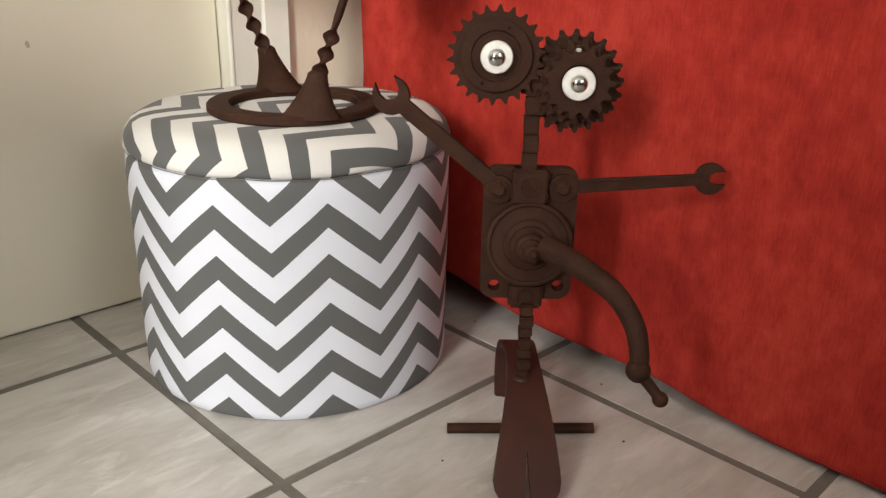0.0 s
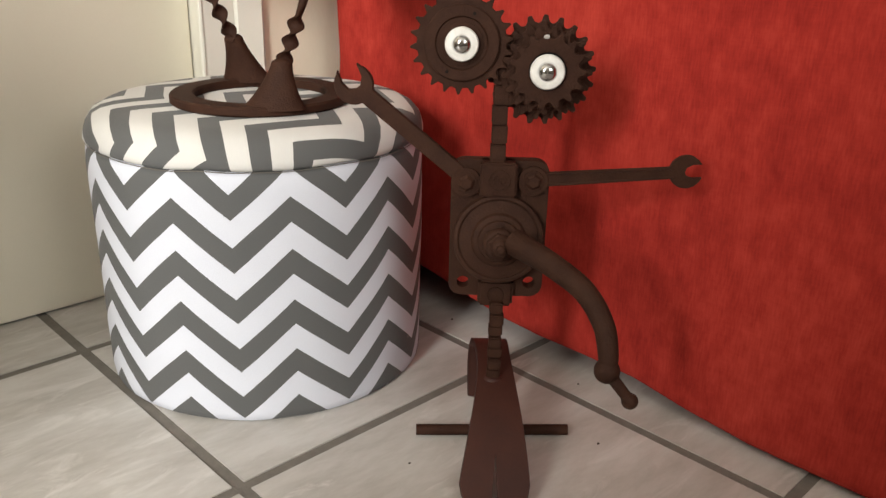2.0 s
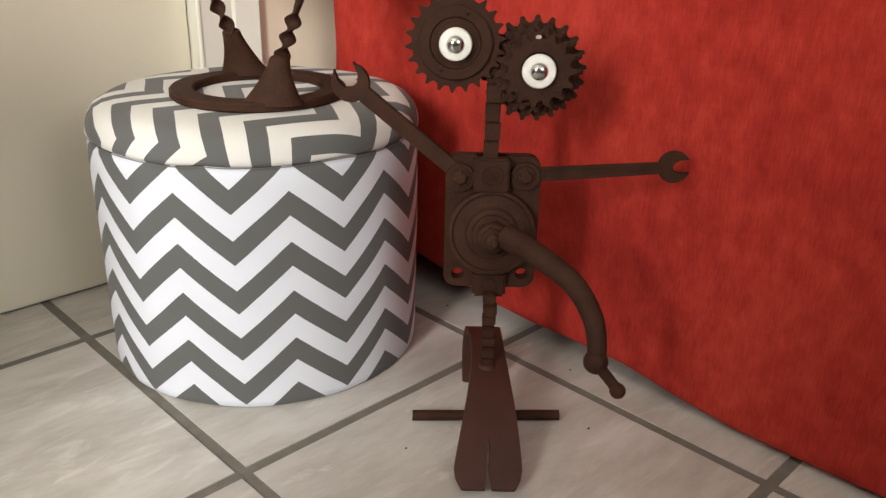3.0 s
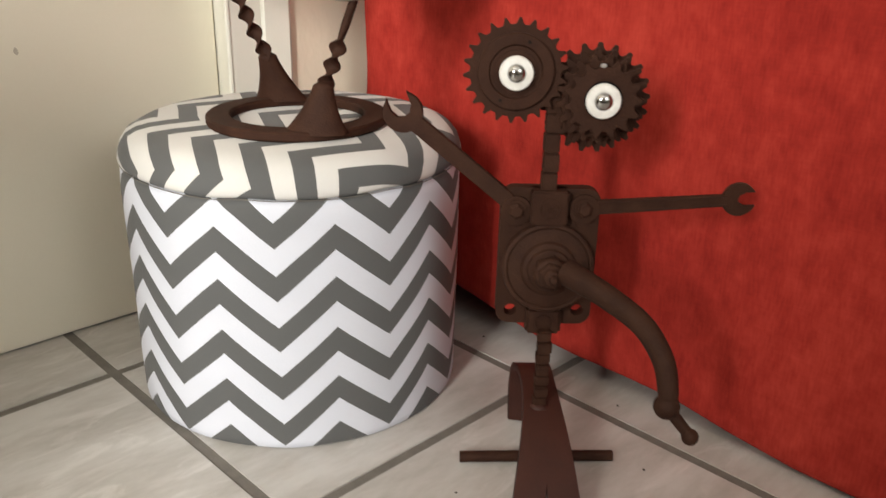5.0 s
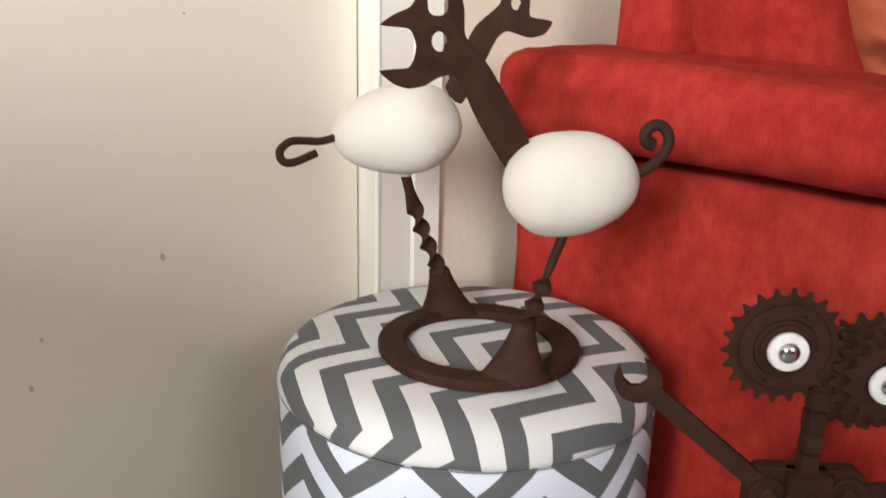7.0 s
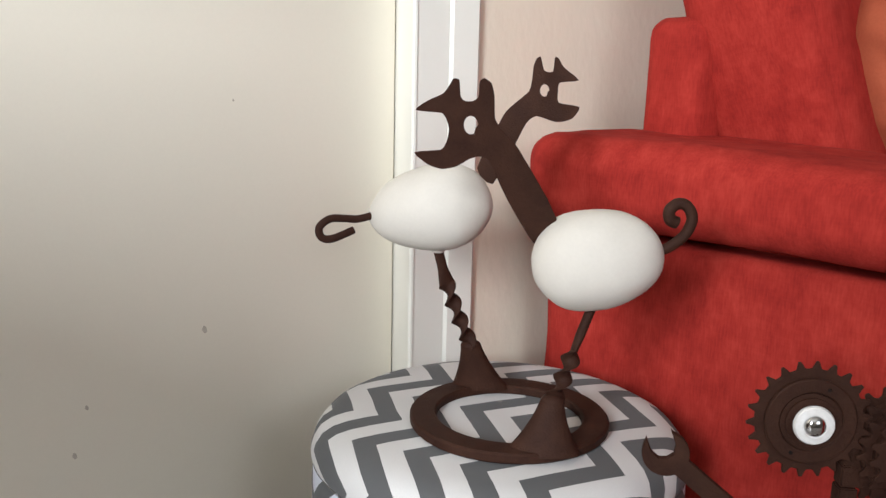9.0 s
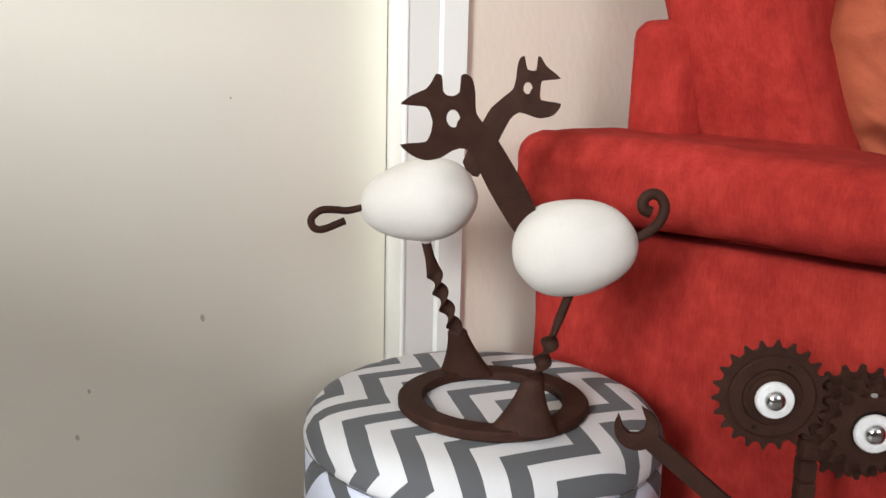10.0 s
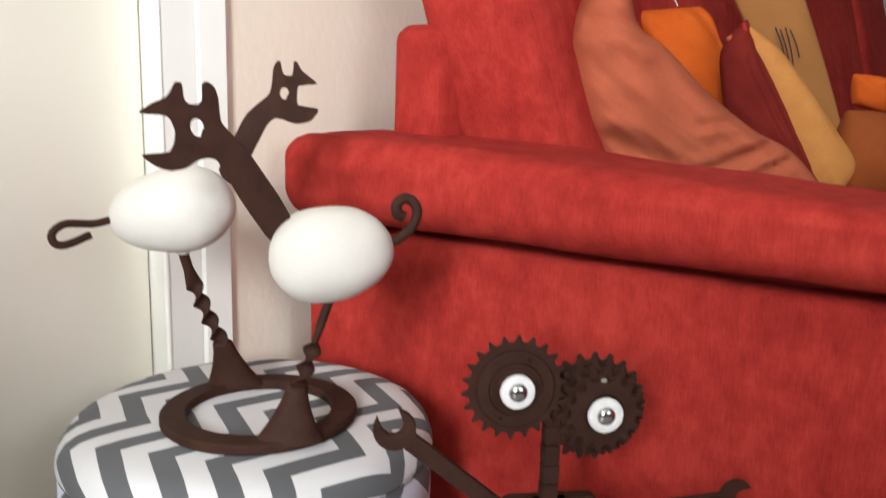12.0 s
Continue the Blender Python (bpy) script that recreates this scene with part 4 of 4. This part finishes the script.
def egg_bm(place, a, b, c, turn, taper, blunt, seed):
    bm = ball_bm((0, 0, 0), 1.0, seg=56)
    for v in bm.verts:
        p = v.co.copy()
        q = Vector([math.copysign(abs(s) ** blunt, s) for s in p])
        k = 1 - taper * q.x
        lump = 1 + 0.030 * noise.noise(p * 1.6 + Vector((seed, 0, 0))) + 0.007 * noise.noise(p * 5 + Vector((seed, 0, 0)))
        v.co = Vector((a * q.x, c * q.y * k, b * q.z * k)) * lump
    bmesh.ops.transform(bm, matrix=pose(*place, 0, turn, 0), verts=bm.verts)
    return bm


part("egg", egg_bm((-0.0945, 0.045, 0.5705), 0.0680, 0.0470, 0.045, -10, -0.15, 0.97, 2.0), M_EGG, pair, "smooth white plaster egg")
part("egg", egg_bm((0.0785, -0.060, 0.5425), 0.0630, 0.0482, 0.047, -9, 0.10, 0.93, 5.0), M_EGG, pair, "smooth white plaster egg")

HEAD_A = [(-0.061, 0.709), (-0.056, 0.708), (-0.055, 0.694), (-0.051, 0.690), (-0.044, 0.690), (-0.039, 0.694), (-0.038, 0.707), (-0.034, 0.710), (-0.028, 0.706), (-0.025, 0.695), (-0.024, 0.675), (-0.017, 0.665),
          (-0.002, 0.648), (0.037, 0.581), (0.021, 0.550), (-0.010, 0.598), (-0.029, 0.637), (-0.038, 0.640), (-0.047, 0.637), (-0.058, 0.630), (-0.072, 0.627), (-0.085, 0.631), (-0.097, 0.642),
          (-0.073, 0.645), (-0.067, 0.654), (-0.065, 0.665), (-0.068, 0.675), (-0.072, 0.679), (-0.095, 0.681), (-0.083, 0.690), (-0.070, 0.696), (-0.064, 0.704)]
HEAD_B = [(0.016, 0.735), (0.021, 0.737), (0.025, 0.722), (0.035, 0.721), (0.037, 0.737), (0.041, 0.736), (0.047, 0.726), (0.064, 0.712), (0.043, 0.709), (0.041, 0.699), (0.042, 0.687), (0.065, 0.683),
          (0.057, 0.670), (0.040, 0.666), (0.018, 0.672), (0.007, 0.664), (-0.006, 0.638), (-0.027, 0.599), (-0.045, 0.615), (-0.025, 0.659), (-0.016, 0.676), (-0.002, 0.689), (0.009, 0.699), (0.012, 0.712), (0.013, 0.726)]


def spanner_head(outline, hole, y_at, z_at, lean, parent):
    """A cut spanner of several mouths, bent so that it leans along y with height."""
    rim = [(hole[0] + hole[2] * math.cos(t) * (1 - 0.30 * (math.cos(t - 5.7) > 0.93)), hole[1] + hole[3] * math.sin(t)) for t in [2 * math.pi * k / 24 for k in range(24)]]
    bm = cutout(smooth_outline(outline), [rim], -0.0035, 0.0035, 0.0010)
    for v in bm.verts:
        v.co.y += y_at + lean * (v.co.z - z_at)
    return part("spanner_head", bm, M_RUST, parent, "brown multi-mouth spanner used as a head", sharp=30)


spanner_head(HEAD_A, (-0.0455, 0.6685, 0.0065, 0.0085), -0.10, 0.668, -0.4, pair)
spanner_head(HEAD_B, (0.0262, 0.7000, 0.0052, 0.0068), 0.10, 0.70, 0.5, pair)
for x, y, z in ((-0.0846, 0.0447, 0.5245), (0.0762, -0.0587, 0.4955)):
    part("filler", ball_bm((x, y, z), 0.0078, seg=16, squash=(1, 1, 0.55)), M_EGG, pair, "white filler at the joint")
# tails
loop = curve_points([(-0.150, 0.038, 0.5635), (-0.171, 0.028, 0.5585), (-0.184, 0.018, 0.5600), (-0.198, 0.007, 0.5607), (-0.2075, 0.000, 0.5525), (-0.2055, 0.000, 0.5420), (-0.195, 0.005, 0.5398), (-0.174, 0.017, 0.5480)])
part("tail_loop", tube(loop, 0.0042, 14), M_RUST, pair, "bent iron rod tail")
curl = curve_points([(0.136, -0.060, 0.5520), (0.1475, -0.060, 0.5585), (0.1595, -0.060, 0.5700), (0.1645, -0.060, 0.5850), (0.1590, -0.060, 0.5965), (0.1500, -0.060, 0.5985), (0.1430, -0.060, 0.5920), (0.1445, -0.059, 0.5830), (0.1510, -0.057, 0.5800)])
part("tail_curl", tube(curl, [0.0050 + 0.0010 * k / len(curl) for k in range(len(curl))], 14), M_RUST, pair, "curled iron rod tail")

# ---- small marks ----
for x, z, w, h in ((-0.009, 0.407, 0.003, 0.005), (-0.15, 0.341, 0.002, 0.003), (0.036, 0.68, 0.0014, 0.0016), (-0.166, 0.288, 0.0025, 0.004)):
    bm = cutout(smooth_outline([(x - w, z), (x - 0.3 * w, z + h), (x + 0.7 * w, z + 0.5 * h), (x + w, z - 0.6 * h), (x, z - h)]), [], 0.5474, 0.5479, 0)
    part("scuff", bm, M_SCUFF, leaf, "small brown scuff")
bits = bmesh.new()
rng = random.Random(3)
for x, y in ((0.156, -0.087), (0.34, -0.205), (0.431, -0.108), (0.443, 0.136)):
    r = 0.0011 + 0.0008 * rng.random()
    ball(bits, Vector((x, y, r * 0.6)), r, 8, (1.3, 1.0, 0.6))
tagged(part("floor_crumbs", bits, M_INK), "tiny dark crumbs scattered on the tiles", "crumbs", kind="stuff")

# ---- floor tiles ----
tile_bm = box_bm(-0.1962, 0.1962, -0.1962, 0.1962, -0.012, 0.0)
top_rim = [e for e in tile_bm.edges if all(v.co.z > -0.001 for v in e.verts)]
bmesh.ops.bevel(tile_bm, geom=top_rim, offset=0.0034, segments=2, affect="EDGES")
tile_mesh = bpy.data.meshes.new("tile")
tile_bm.to_mesh(tile_mesh)
tile_bm.free()
tile_mesh.materials.append(M_TILE)
rng = random.Random(7)
for i in range(-6, 10):
    for j in range(-6, 1):
        t = new("tile", tile_mesh)
        t.parent = floor
        t.matrix_basis = pose(0.4 * i + 0.2, 0.4 * j + 0.2, 0.0003 * rng.random(), 0, 0, 0)
for i in range(-6, 10):
    t = new("tile", tile_mesh)
    t.parent = floor
    t.matrix_basis = pose(0.4 * i + 0.2, 0.6, 0, 0, 0, 0)
